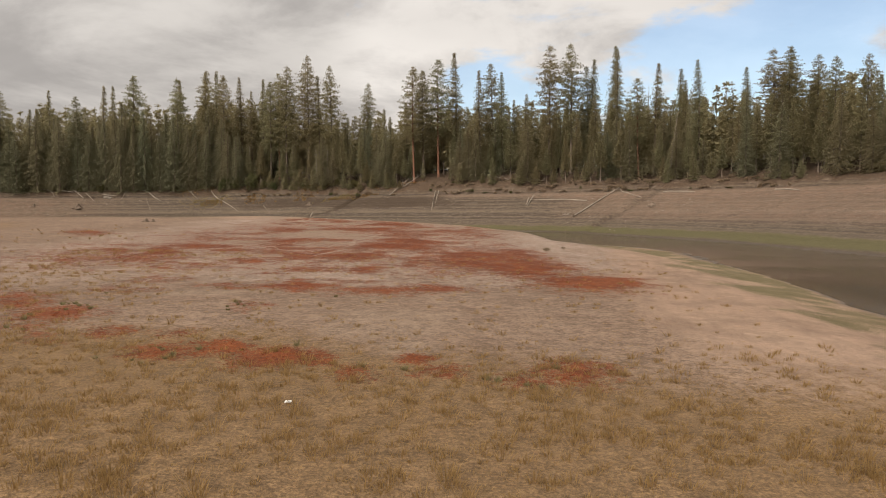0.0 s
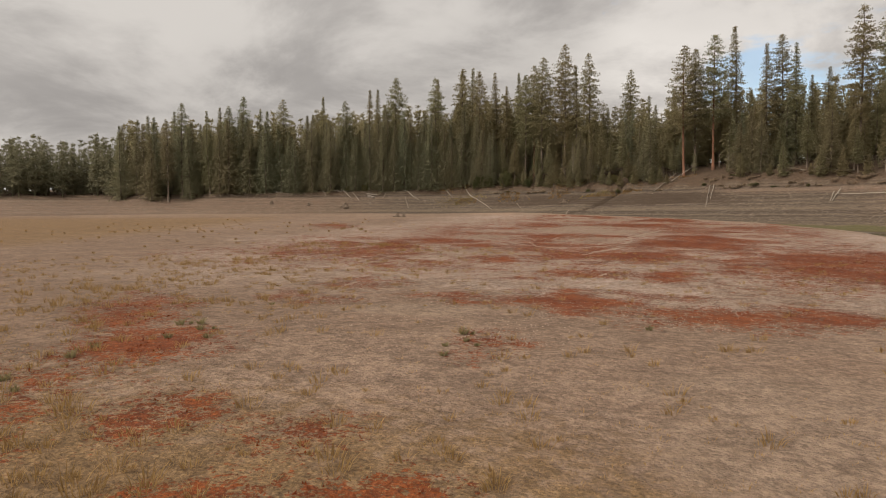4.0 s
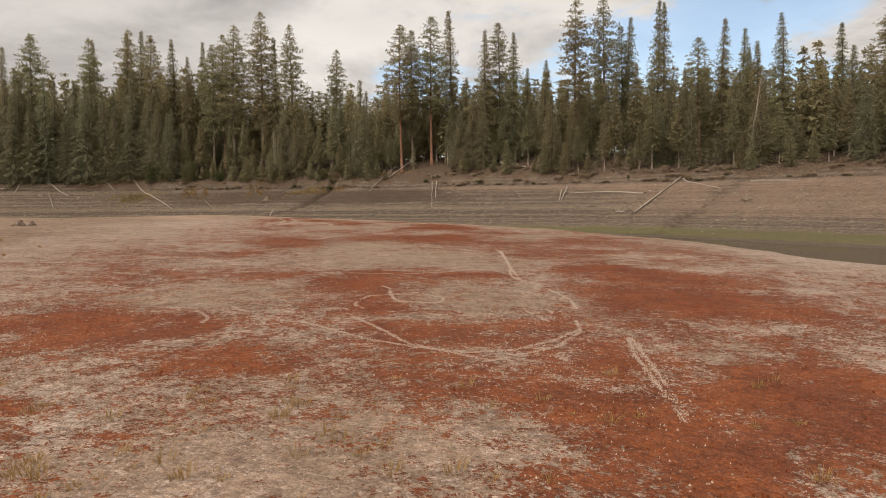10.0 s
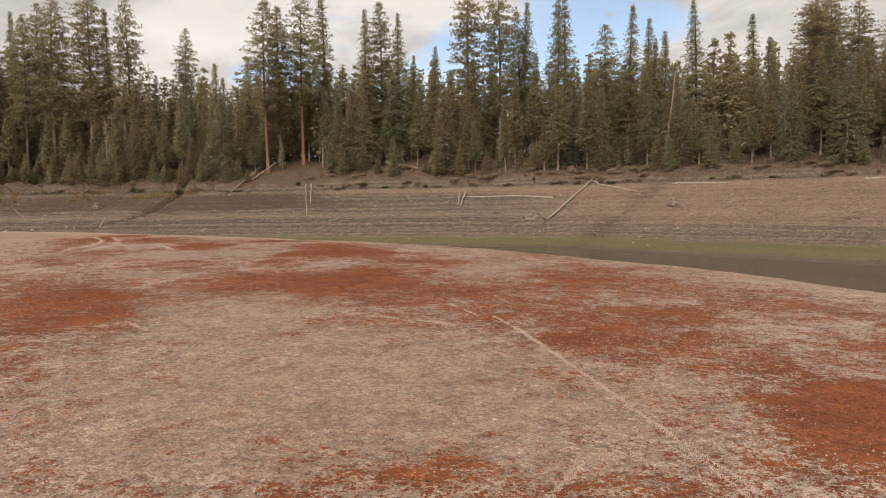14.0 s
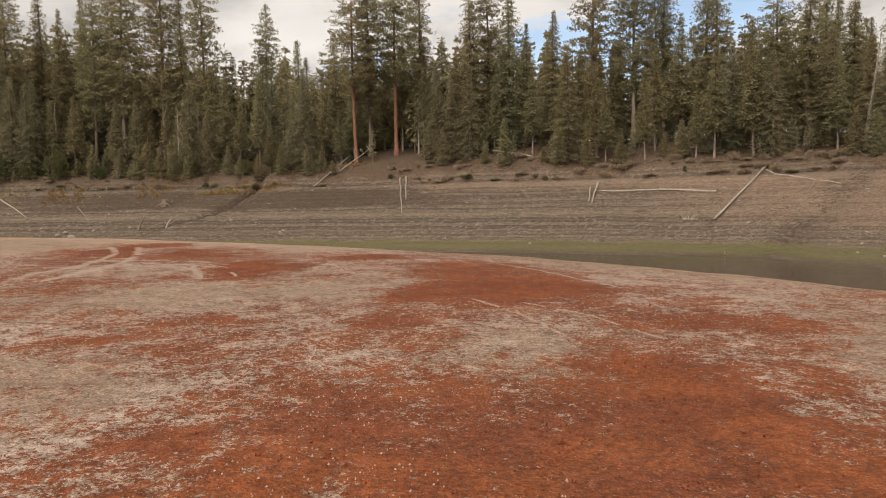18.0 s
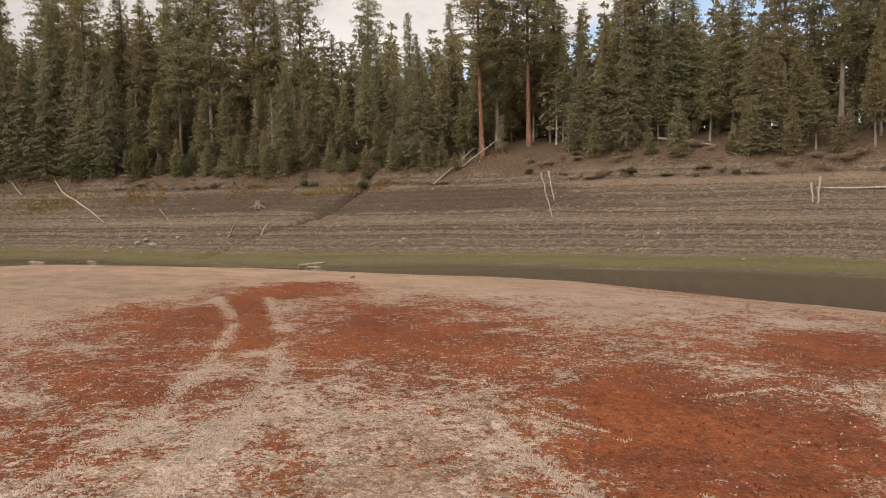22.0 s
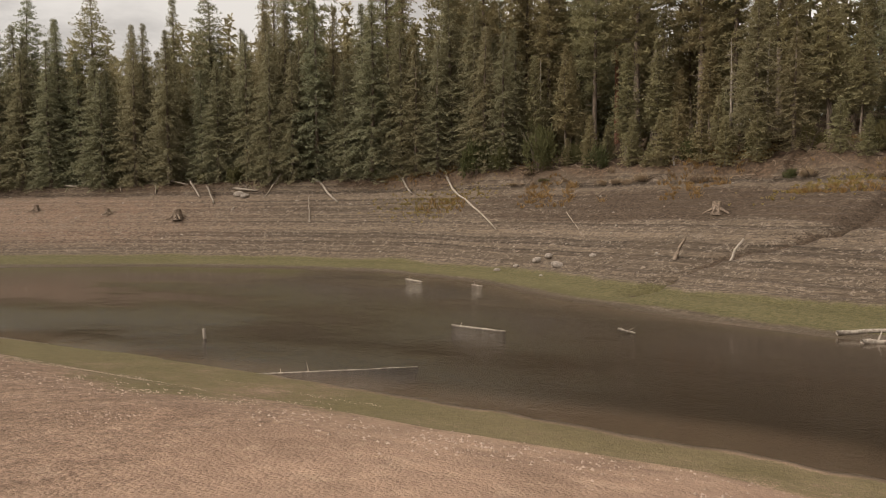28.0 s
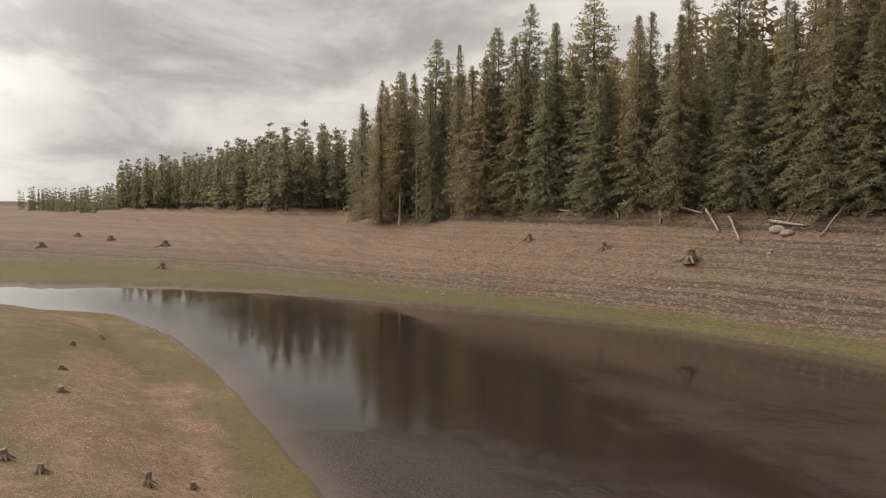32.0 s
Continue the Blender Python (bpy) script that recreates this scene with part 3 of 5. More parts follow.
RED += [(-2, 55.1, 0.8, 4.3, 79, 0.7), (-24.4, 61.3, 1.5, 5.3, 116, 0.9), (-28.4, 60.8, 0.9, 3.8, 122, 0.8), (-27.8, 51.7, 0.8, 2.5, 129, 0.6)]
RED += [(-27.1, 50.2, 0.6, 2.2, 138, 0.6), (-28.4, 61, 1.1, 3.4, 125, 0.8), (-23.8, 58.8, 1.6, 2.4, 119, 0.9), (-22.8, 66.6, 1.9, 3.4, 111, 0.8), (-19.3, 47.7, 0.6, 1.9, 125, 0.6), (-15.1, 53.7, 1.4, 1.4, 104, 0.8), (-12.2, 58, 2.1, 3, 94, 1), (-7.4, 60.7, 3, 6.3, 83, 0.8), (-14.5, 76.2, 3.3, 5.5, 96, 0.8), (-10.1, 49.5, 0.5, 1.4, 89, 0.5), (-8.8, 49.1, 1, 0.5, 83, 0.6), (-11.2, 44.4, 0.8, 0.8, 94, 0.6), (-13.7, 45.6, 0.5, 0.9, 107, 0.4), (-20.8, 52.6, 0.8, 1.7, 120, 0.5), (-17, 41.2, 0.3, 0.5, 137, 0.5)]
RED += [(-28.7, 61.6, 1, 2.8, 126, 0.9), (-24.3, 60.3, 1.3, 2.4, 118, 1), (-23.4, 68.3, 2.6, 2.5, 109, 0.9), (-16, 63.3, 2.5, 2.4, 94, 0.7), (-12.4, 57.5, 1.4, 2.6, 82, 0.9), (-22.7, 55.8, 0.8, 2.5, 121, 0.5), (-16.3, 53.8, 1.2, 0.6, 98, 0.8), (-14.3, 52.9, 0.7, 0.8, 88, 0.8), (-15.2, 51.7, 0.3, 0.3, 93, 0.6), (-18.2, 51, 0.4, 0.6, 112, 0.6), (-4.9, 72.1, 4.9, 5.8, 72, 0.9), (-14.4, 73.7, 2.8, 3.3, 90, 0.9), (-8.9, 58.4, 2.1, 2.9, 70, 0.7), (-9.1, 55, 0.7, 1.2, 67, 0.6), (-44, 87.1, 2.1, 5.6, 123, 0.8)]
RED += [(-21.5, 67.3, 1.2, 2.2, 107, 0.9), (-18.5, 63.2, 1.8, 1.7, 100, 0.9), (-13.7, 79, 3.4, 2.7, 85, 0.9), (-16, 72.6, 1.1, 3.8, 89, 0.7), (-14.8, 66.3, 1.7, 2.3, 84, 0.9), (-3.2, 78.7, 5.3, 3, 65, 0.9), (-2.8, 69.7, 1.9, 2.6, 54, 0.9), (-10.7, 63.2, 0.8, 1.6, 66, 0.9), (-10.7, 61.6, 0.6, 1.5, 63, 0.6), (-14.5, 61.1, 2.1, 1.1, 80, 0.7), (-11.8, 59.4, 1.2, 0.9, 62, 0.7), (-18.5, 60.3, 0.6, 0.6, 103, 0.6), (-7.7, 60.8, 0.8, 2.7, 49, 0.5)]
RED += [(-13.1, 78.6, 3.7, 1.9, 81, 0.9), (-16.7, 76, 2.1, 2.7, 92, 1), (-16, 70.9, 0.9, 2.3, 89, 0.9), (-14.5, 72, 0.6, 0.9, 82, 0.7), (-14.6, 70, 0.6, 0.9, 81, 0.7), (-5.4, 81.8, 1.8, 2.7, 64, 1), (-2.7, 77.3, 3.1, 2.9, 53, 0.9), (-8.1, 70.5, 0.5, 1.1, 54, 0.8), (-10.1, 71.2, 0.6, 0.7, 62, 0.7), (-19.8, 79.7, 2.5, 2.8, 100, 0.7), (-22.4, 100.6, 3.3, 8.4, 99, 0.8), (-13.2, 104.6, 6.4, 7.5, 86, 0.9), (-5.9, 70, 1.2, 1.7, 46, 0.4)]
RED += [(-13.8, 81.1, 1.9, 1.3, 78, 0.8), (-15.9, 79.3, 1.1, 1.3, 87, 1), (-12.6, 79, 0.7, 1.2, 70, 0.9), (-14, 79, 0.7, 0.8, 77, 0.7), (-5, 82.6, 1.8, 2.4, 50, 1), (-4.2, 85.8, 1.2, 2.6, 54, 0.6), (-11.5, 92.8, 1.5, 4.3, 79, 0.6), (-22.1, 99, 3.2, 5.3, 101, 0.8), (-20.3, 88.9, 0.8, 5, 101, 0.6), (-10, 80, 1.3, 1.5, 61, 0.6), (1.4, 87.3, 2.6, 2.5, 46, 0.5)]
RED += [(-21.2, 101, 1.3, 7.1, 103, 0.8), (-9.8, 108.4, 1.9, 3.8, 79, 0.9), (-15.3, 106.2, 3.2, 3.1, 89, 0.8), (-8.1, 100.7, 4.8, 3.5, 71, 0.7), (-8.8, 127.3, 4.1, 9.8, 82, 0.9), (-2.2, 93.5, 2.8, 3.1, 48, 0.7), (-7, 89.6, 1.1, 1.4, 52, 0.9), (-12.6, 90.9, 1.5, 2, 75, 0.6), (-16.4, 89.3, 0.5, 0.8, 93, 0.7), (-15.7, 89.1, 0.4, 0.6, 89, 0.8), (-3.5, 89.8, 0.5, 1.5, 43, 0.7), (1.7, 103.7, 2.4, 4.5, 55, 0.7), (-13, 88.1, 0.7, 0.9, 74, 0.4)]
RED += [(-9, 122.9, 4.3, 4.1, 75, 1), (-14.2, 116.2, 1.4, 2.2, 85, 0.8), (-9.2, 110.9, 1.8, 2, 64, 1), (-15.6, 108.2, 1.2, 1.4, 88, 0.9), (-17.9, 107.7, 1.2, 0.5, 100, 0.8), (-12.8, 106.3, 0.9, 0.9, 71, 0.9), (-14.7, 105.8, 1.1, 0.8, 82, 0.6), (-21.8, 114.7, 1.7, 0.7, 108, 0.6), (-19.9, 117.7, 2, 1.4, 101, 0.6), (-5.1, 115.3, 2.2, 2.4, 59, 0.8), (-18.6, 130.4, 2.3, 5, 94, 0.8), (-6.1, 109.2, 1, 1.3, 51, 0.7), (-13.6, 107.5, 0.4, 1.7, 77, 0.6)]
RED += [(-19.1, 130.3, 1.8, 6.7, 88, 0.9), (-20.2, 124.5, 1.6, 1.4, 92, 0.7), (-11.7, 122.1, 1.9, 3.1, 59, 1), (-17.9, 119.4, 0.5, 0.5, 80, 0.8), (-16.5, 120.1, 0.7, 1.3, 74, 0.4), (-7.3, 159.1, 4.7, 10, 76, 0.9), (-8.9, 129.9, 2.1, 2.4, 63, 0.8), (-22.6, 138.9, 3.5, 5.3, 95, 0.8), (-29.4, 138, 1.9, 6.9, 108, 0.7), (-27.9, 142.6, 1.1, 5.1, 104, 0.9), (-21.1, 117.9, 0.3, 0.8, 99, 0.6), (-19, 117.5, 1, 0.4, 85, 0.7), (-14.7, 117.4, 0.9, 0.8, 59, 0.5), (-25.9, 123.2, 1, 3.7, 114, 0.3)]
RED += [(-19.3, 132.7, 1.3, 3, 75, 1), (-17.2, 131.3, 1, 3.7, 65, 0.8), (-19.1, 127.4, 0.4, 1.4, 66, 0.8), (-28.4, 140.8, 1.7, 4.5, 103, 0.9), (-27.1, 146.9, 2.2, 1.8, 98, 0.9), (-23.1, 140.4, 3.4, 4.4, 90, 0.8), (-13.2, 136.7, 2.4, 3, 61, 0.9), (-29, 132.4, 1.7, 1.8, 113, 0.6), (-20.1, 127.6, 0.8, 1, 72, 0.4)]
RED += [(-26.3, 148.9, 1.4, 1.6, 101, 1), (-27.6, 146.9, 1.4, 2, 108, 0.8), (-28, 143.2, 1, 2.1, 115, 0.9), (-21.1, 143.5, 1.8, 1.2, 81, 0.5), (-22, 141.4, 1.3, 1, 85, 0.6), (-19.7, 143.3, 0.9, 0.8, 74, 0.6)]
# bare smooth ground between, the same way
BARE = []
BARE += [(-2.3, 26.5, 2.8, 3.3, 90, 0.7), (-1.2, 22, 1.2, 1.2, 84, 0.7)]
BARE += [(-11.8, 33.8, 1.9, 1.1, 123, 0.9)]
BARE += [(-18.2, 59.1, 3.5, 4.3, 108, 0.5)]
BARE += [(-17.5, 57, 3.6, 2.7, 101, 0.8), (-12.6, 87.9, 4.3, 5.8, 87, 0.8)]
BARE += [(-14.7, 87.5, 6, 5.8, 88, 0.9), (-12.6, 72.6, 2.3, 3.7, 80, 0.8), (-20.9, 72.8, 2.7, 3.1, 102, 0.7), (-18.3, 60.6, 1.8, 1, 102, 0.5), (-7.9, 64.1, 0.7, 1.5, 58, 0.5)]
BARE += [(-12.8, 85.1, 5.2, 3.5, 82, 0.9), (-16, 96.3, 2.9, 5.1, 90, 0.8), (-12.9, 74.5, 1.8, 2, 77, 0.8), (-18.8, 72.1, 1.1, 1.9, 102, 0.5), (-12, 70.9, 0.8, 1.7, 70, 0.5)]
BARE += [(-16.2, 95.7, 2.6, 5.8, 90, 0.9), (-13.6, 85.2, 4.7, 2.8, 80, 0.9), (-19, 82.5, 1.5, 2, 101, 0.4)]
BARE += [(-16.1, 95.3, 2.6, 4.1, 91, 0.9), (-2.2, 110.7, 1.9, 6, 67, 0.9), (-8, 87, 1.6, 1.3, 48, 0.4)]
BARE += [(-20.3, 122.9, 4.9, 2.9, 99, 0.9), (-20.7, 110.8, 1.1, 2.4, 109, 0.8), (-12, 112.5, 1.1, 2.8, 75, 0.7), (9.1, 134.2, 15.8, 10, 56, 0.9)]
BARE += [(-15.9, 123.3, 2.3, 3, 75, 0.9), (-21.2, 121.4, 2.7, 1.9, 97, 0.6)]
BARE += [(-35.8, 148.1, 3.4, 4.6, 113, 0.8), (-23.5, 129.4, 1, 1.5, 92, 0.4), (-16.2, 129, 0.9, 1.1, 57, 0.6)]
BARE += [(-12.5, 166, 15.4, 10, 73, 1), (-17.1, 142.4, 1.5, 2.5, 61, 0.5)]
# wheel tracks: half width of the pale crust, line
TRACKS = []
TRACKS += [
    (0.05, [(-9.2, 40.3), (-8.8, 42.3), (-8.3, 47.3), (-8.0, 51.0)]),
    (0.05, [(-16.0, 36.7), (-16.5, 38.5), (-16.6, 39.7)]),
    (0.05, [(-23.4, 45.8), (-20.9, 44.6), (-18.1, 42.1)]),
    (0.05, [(-27.3, 46.6), (-21.6, 48.1), (-18.7, 46.3), (-14.7, 41.3)])]
TRACKS += [
    (0.15, [(-22.7, 45.9), (-21.5, 45.8), (-20.7, 46.4), (-19.2, 45.7), (-17.5, 44.4), (-15.9, 43.0)]),
    (0.15, [(-21.1, 44.1), (-19.2, 43.0), (-18.1, 41.9)]),
    (0.05, [(-8.1, 51.7), (-8.2, 48.3), (-8.4, 46.4)])]
TRACKS += [
    (0.05, [(-9.4, 65.6), (-10.8, 59.2)]),
    (0.05, [(-16.7, 68.5), (-15.2, 64.8), (-13.5, 63.0), (-11.7, 64.3), (-10.5, 66.3)])]
TRACKS += [
    (0.05, [(-20.5, 70.3), (-19.4, 68.3), (-18.0, 67.6), (-16.9, 66.1), (-16.0, 65.2), (-15.0, 64.4), (-13.9, 63.8), (-12.8, 64.0), (-11.6, 65.0), (-10.5, 66.5), (-10.2, 68.0)]),
    (0.05, [(-9.5, 65.6), (-10.1, 63.4), (-10.5, 61.4), (-10.7, 60.2), (-11.0, 58.8)]),
    (0.05, [(-22.4, 70.3), (-21.4, 69.6), (-20.7, 68.2), (-20.7, 66.8)])]
TRACKS += [
    (0.05, [(-15.8, 75.2), (-15.5, 74.4), (-15.5, 72.9), (-15.4, 71.8), (-15.2, 71.1)]),
    (0.05, [(-15.5, 72.9), (-14.2, 72.8), (-13.7, 72.1), (-13.8, 71.3), (-14.1, 70.9), (-14.8, 71.1), (-15.2, 71.4)]),
    (0.05, [(-15.5, 72.9), (-16.2, 72.5), (-16.6, 71.6), (-16.7, 70.6), (-16.4, 69.9)]),
    (0.05, [(-8.1, 92.2), (-9.4, 82.2), (-9.9, 77.5), (-9.4, 74.7), (-9.3, 71.7), (-9.6, 69.9)]),
    (0.05, [(-15.7, 69.5), (-14.9, 69.2), (-14.1, 68.8), (-12.9, 68.4)]),
    (0.05, [(-11.4, 69.4), (-11.2, 68.4), (-11.1, 67.6)]),
    (0.05, [(-10.6, 69.4), (-10.7, 68.7), (-10.4, 68.2)])]
TRACKS += [
    (0.05, [(-19.3, 81.9), (-18.9, 81.0), (-18.3, 80.4), (-17.4, 79.8), (-16.3, 79.3), (-15.3, 79.2), (-14.0, 79.6), (-12.7, 80.1), (-11.4, 81.4)]),
    (0.05, [(-9.5, 81.9), (-10.0, 79.1), (-10.0, 77.8), (-9.9, 76.7)]),
    (0.05, [(-12.7, 95.6), (-10.9, 93.8), (-9.4, 92.4)])]
TRACKS += [
    (0.05, [(-8.1, 94.2), (-8.3, 91.2), (-8.6, 88.7), (-8.6, 87.9)]),
    (0.05, [(-13.0, 95.4), (-11.6, 94.3), (-9.3, 92.8)]),
    (0.05, [(-10.7, 90.0), (-10.1, 89.0), (-9.9, 88.3)]),
    (0.05, [(-8.7, 97.3), (-8.6, 94.4)]),
    (0.05, [(-19.9, 96.1), (-19.0, 94.2)]),
    (0.05, [(-15.9, 89.1), (-15.8, 89.4), (-15.3, 89.4), (-15.4, 88.7), (-15.8, 88.5)])]
TRACKS += [
    (0.05, [(-11.0, 120.1), (-10.2, 117.4), (-9.9, 114.1)]),
    (0.05, [(-9.6, 119.4), (-8.1, 116.8), (-7.6, 113.3)]),
    (0.05, [(-7.4, 133.9), (-5.7, 129.3), (-4.5, 123.0)])]
TRACKS += [
    (0.05, [(-22.0, 131.3), (-21.3, 129.1), (-20.9, 127.0)]),
    (0.05, [(-20.1, 129.7), (-19.7, 128.2)]),
    (0.05, [(-24.7, 134.1), (-23.0, 133.2), (-20.3, 131.1)])]
TRACKS += [
    (0.15, [(-29.6, 146.0), (-28.0, 141.2), (-27.5, 136.5), (-27.4, 132.8), (-27.7, 130.7), (-28.1, 129.2), (-28.1, 127.5)]),
    (0.15, [(-27.9, 145.9), (-26.5, 139.9), (-26.0, 135.6), (-26.1, 132.3), (-26.3, 129.7), (-26.7, 128.3), (-26.9, 126.8)]),
    (0.05, [(-30.1, 131.2), (-29.1, 131.9), (-28.0, 132.3), (-27.3, 132.8)]),
    (0.05, [(-28.2, 135.4), (-25.9, 135.8), (-23.9, 135.5), (-21.8, 134.2), (-21.4, 132.8)]),
    (0.05, [(-24.3, 133.1), (-23.1, 133.3), (-21.4, 132.6), (-20.5, 131.5)]),
    (0.15, [(-22.2, 131.3), (-21.6, 130.1), (-21.3, 128.6), (-21.0, 127.1), (-20.8, 126.4)]),
    (0.05, [(-19.9, 129.1), (-19.7, 128.3), (-19.6, 127.7)]),
    (0.05, [(-18.3, 133.1), (-16.7, 133.5), (-15.9, 133.0), (-15.4, 131.5), (-15.1, 129.3)])]


def patches(x, y, rows, sharp):
    """The strongest of soft-edged uneven patches at each point."""
    wu, wv = rough(x, y, 2.2, 61, 4), rough(x, y, 2.6, 67, 4)
    best = np.zeros(x.shape)
    for cx, cy, ra, rb, ang, k in rows:
        ra, rb = ra + 0.25, rb + 0.25
        sel = np.abs(x - cx) + np.abs(y - cy) < 2.6 * max(ra, rb) + 2
        c, s, warp = math.cos(radians(ang)), math.sin(radians(ang)), min(0.75 * min(ra, rb), 1.6)
        dx, dy = x[sel] - cx + warp * wu[sel], y[sel] - cy + warp * wv[sel]
        q = ((dx * c + dy * s) / rb) ** 2 + ((dx * s - dy * c) / ra) ** 2
        best[sel] = np.maximum(best[sel], k * np.exp(-0.7 * q ** sharp))
    return best


def bare_amount(x, y):
    return patches(x, y, BARE, 1.6)


def red_amount(x, y):
    thin = 0.44 * ease(y, 38, 54) * (1 - ease(y, 136, 154)) * ease(x, -44, -25) * (1 - ease(x, 3, 14)) * (1 + 0.75 * rough(x, y, 6, 71, 4))
    far_east = 0.75 * np.exp(-((x - 4) / 6) ** 4 - ((y - 60) / 14) ** 4) * (1 + 0.5 * rough(x, y, 4, 73, 3))
    red = np.maximum(np.maximum(patches(x, y, RED, 1.2), thin), far_east)
    return np.clip(red * (1 - 0.9 * bare_amount(x, y)), 0, 1)


near_side = ~PFAR & (PD > 0)
zone = near_side & (np.abs(PX) < 260) & (PY > -40)
red = np.zeros(PX.shape)
red[zone] = red_amount(PX[zone], PY[zone])
red *= ease(PD, 7, 13)
bare = np.zeros(PX.shape)
bare[zone] = bare_amount(PX[zone], PY[zone])
track = np.zeros(PX.shape)
box = zone & (PX > -60) & (PX < 10)
for half, line in TRACKS:
    d, = along(PX[box], PY[box], line)
    track[box] = np.maximum(track[box], np.exp(-(d / 0.25) ** 2) * (0.0 if half < 0.1 else 0.9))
above = PZ - WATER
green = np.where(PFAR, (1 - ease(above + 0.25 * rough(PX, PY, 7, 88, 3), 0.9, 1.6)) * ease(above + 0.12 * rough(PX, PY, 9, 90, 3), 0.16, 0.36), 1 - ease(above, 1.0, 2.0)) * ease(above, 0.0, 0.12)
green = np.where(near_side, (1 - ease(PD - shoal(PX, PY) + 4 * rough(PX * 0.5, PY, 4, 85, 4) - 2.8 * ease(PX, -75, -58) * (1 - ease(PX, -30, -15)), 4, 8.5)) * ease(above, 0.0, 0.12) * (0.78 + 0.5 * rough(PX, PY, 5, 85, 4)), green * 0.95)
green = np.maximum(green, near_side * np.clip(0.5 + 0.7 * rough(PX * 0.6, PY, 7, 86, 4), 0, 1) * ease(-PX, 62, 90) * (1 - ease(PD, 15, 28)))
grass = (1 - ease(PY + 0.25 * PX + 3 * rough(PX, PY, 8, 81, 2), 12, 30)) * near_side
grass = np.maximum(grass, 0.75 * near_side * ease(-PX - 0.25 * PY, 22, 44) * (1 - ease(PY, 90, 150)))
gd, = along(PX, PY, GULLY)
wd, = along(PX, PY, WASH)
dark = np.maximum(1.5 * np.exp(-((gd + 0.3 * rough(PX, PY, 2, 92, 2)) / 0.55) ** 2), 0.48 * np.exp(-((wd + 1.6 * rough(PX, PY, 3, 93, 3)) / 2.6) ** 2) * (0.9 + 0.6 * rough(PX, PY, 4, 96, 3)))
dark = np.maximum(dark, ease(PZ + 0.5 * rough(PX, PY, 8, 94, 2), 8.3, 8.9) * (1 - ease(PZ, 11.3, 12.6)) * np.exp(-((PX + 32) / 46.0) ** 4) * (0.85 + 0.5 * rough(PX, PY, 12, 95, 3))) * PFAR
clay = PFAR * (1 - 0.9 * np.clip(dark, 0, 1)) * (1 - 0.8 * ease(PAST, -3, 0)) * np.clip(ease(PZ, 10.2, 12.2) * ease(PX, -22, 8) + 0.75 * ease(PX, 22, 48) * ease(above, 2.0, 4.5) + 0.8 * ease(-PX, 95, 150) * ease(above, 1.6, 4.0), 0, 1)
litter = np.where(PFAR, ease(PAST + 1.2 * rough(PX, PY, 6, 98, 2), -1.5, 2.5), 0)
ATTRS = {"red": red, "bare": bare, "track": track, "green": green, "grass": grass, "dark": np.clip(dark, 0, 1.5), "clay": clay, "litter": litter,
         "beach": near_side * (1 - ease(-PX, 34, 62)) * np.maximum(1 - ease(PD, 8, 20), ease(PY, 126, 150) * (1 - ease(PD, 40, 58))), "shore": np.clip(PD, 0, 60), "far": PFAR.astype(float), "wet": np.where(PFAR, 1 - ease(above, 0.03, 0.26), 1 - ease(above, 0.01, 0.09)), "crust": near_side * (0.3 + 0.7 * ease(PY + 4 * rough(PX, PY, 6, 100, 3), 32, 56)) * (1 - 0.8 * ease(-PX - 0.12 * PY + 4 * rough(PX, PY, 8, 101, 3), 20, 36)) * (1 - 0.85 * ease(PY - 0.3 * PX + 5 * rough(PX, PY, 7, 91, 3), 147, 160)) * (0.9 - 0.75 * (1 - ease(PD, 6, 20))) + 0.25 * PFAR}

nx, ny = len(gx), len(gy)
ii = (np.arange(ny - 1)[:, None] * nx + np.arange(nx - 1)[None, :]).ravel()
ground_me = mesh_from("ground", np.stack([PX, PY, PZ], 1), np.stack([ii, ii + 1, ii + nx + 1, ii + nx], 1), GROUND, True)
for key, values in ATTRS.items():
    at = ground_me.attributes.new(key, "FLOAT", "POINT")
    at.data.foreach_set("value", values.astype(np.float32))
tagged(new("ground", ground_me), "dry sandy lake bed with red ground cover and terraced banks", "ground", kind="structure")

wx, wy = np.arange(-420, 160, 3.0), np.arange(-420, 260, 3.0)
WX, WY = np.meshgrid(wx, wy)
wz, _, _, wdist = land(WX.ravel(), WY.ravel())
jj = (np.arange(len(wy) - 1)[:, None] * len(wx) + np.arange(len(wx) - 1)[None, :]).ravel()
quads = np.stack([jj, jj + 1, jj + len(wx) + 1, jj + len(wx)], 1)
quads = quads[(wz[quads] < WATER + 0.6).any(1)]
water_me = mesh_from("water", np.stack([WX.ravel(), WY.ravel(), np.full(WX.size, WATER)], 1), quads, WATERM, True)
at = water_me.attributes.new("depth", "FLOAT", "POINT")
at.data.foreach_set("value", np.clip(WATER - wz, 0, 3).astype(np.float32))
tagged(new("water", water_me), "dark brown slow river with faint ripples", "water", kind="structure")


# ---- trees ----
def trunk_piece(h, r, rng, sides=8, lean=0.0):
    n = 9
    hs = np.linspace(-0.4, h, n)
    bend = rng.uniform(-1, 1, 2) * 0.012 * h
    path = [(bend[0] * math.sin(3 * q / h) + lean * q, bend[1] * math.sin(2.3 * q / h), q) for q in hs]
    rad = [r * (1 - max(q, 0) / h) ** 0.85 + 0.025 + (0.35 * r if q <= 0 else 0) for q in hs]
    return tube(path, rad, sides)


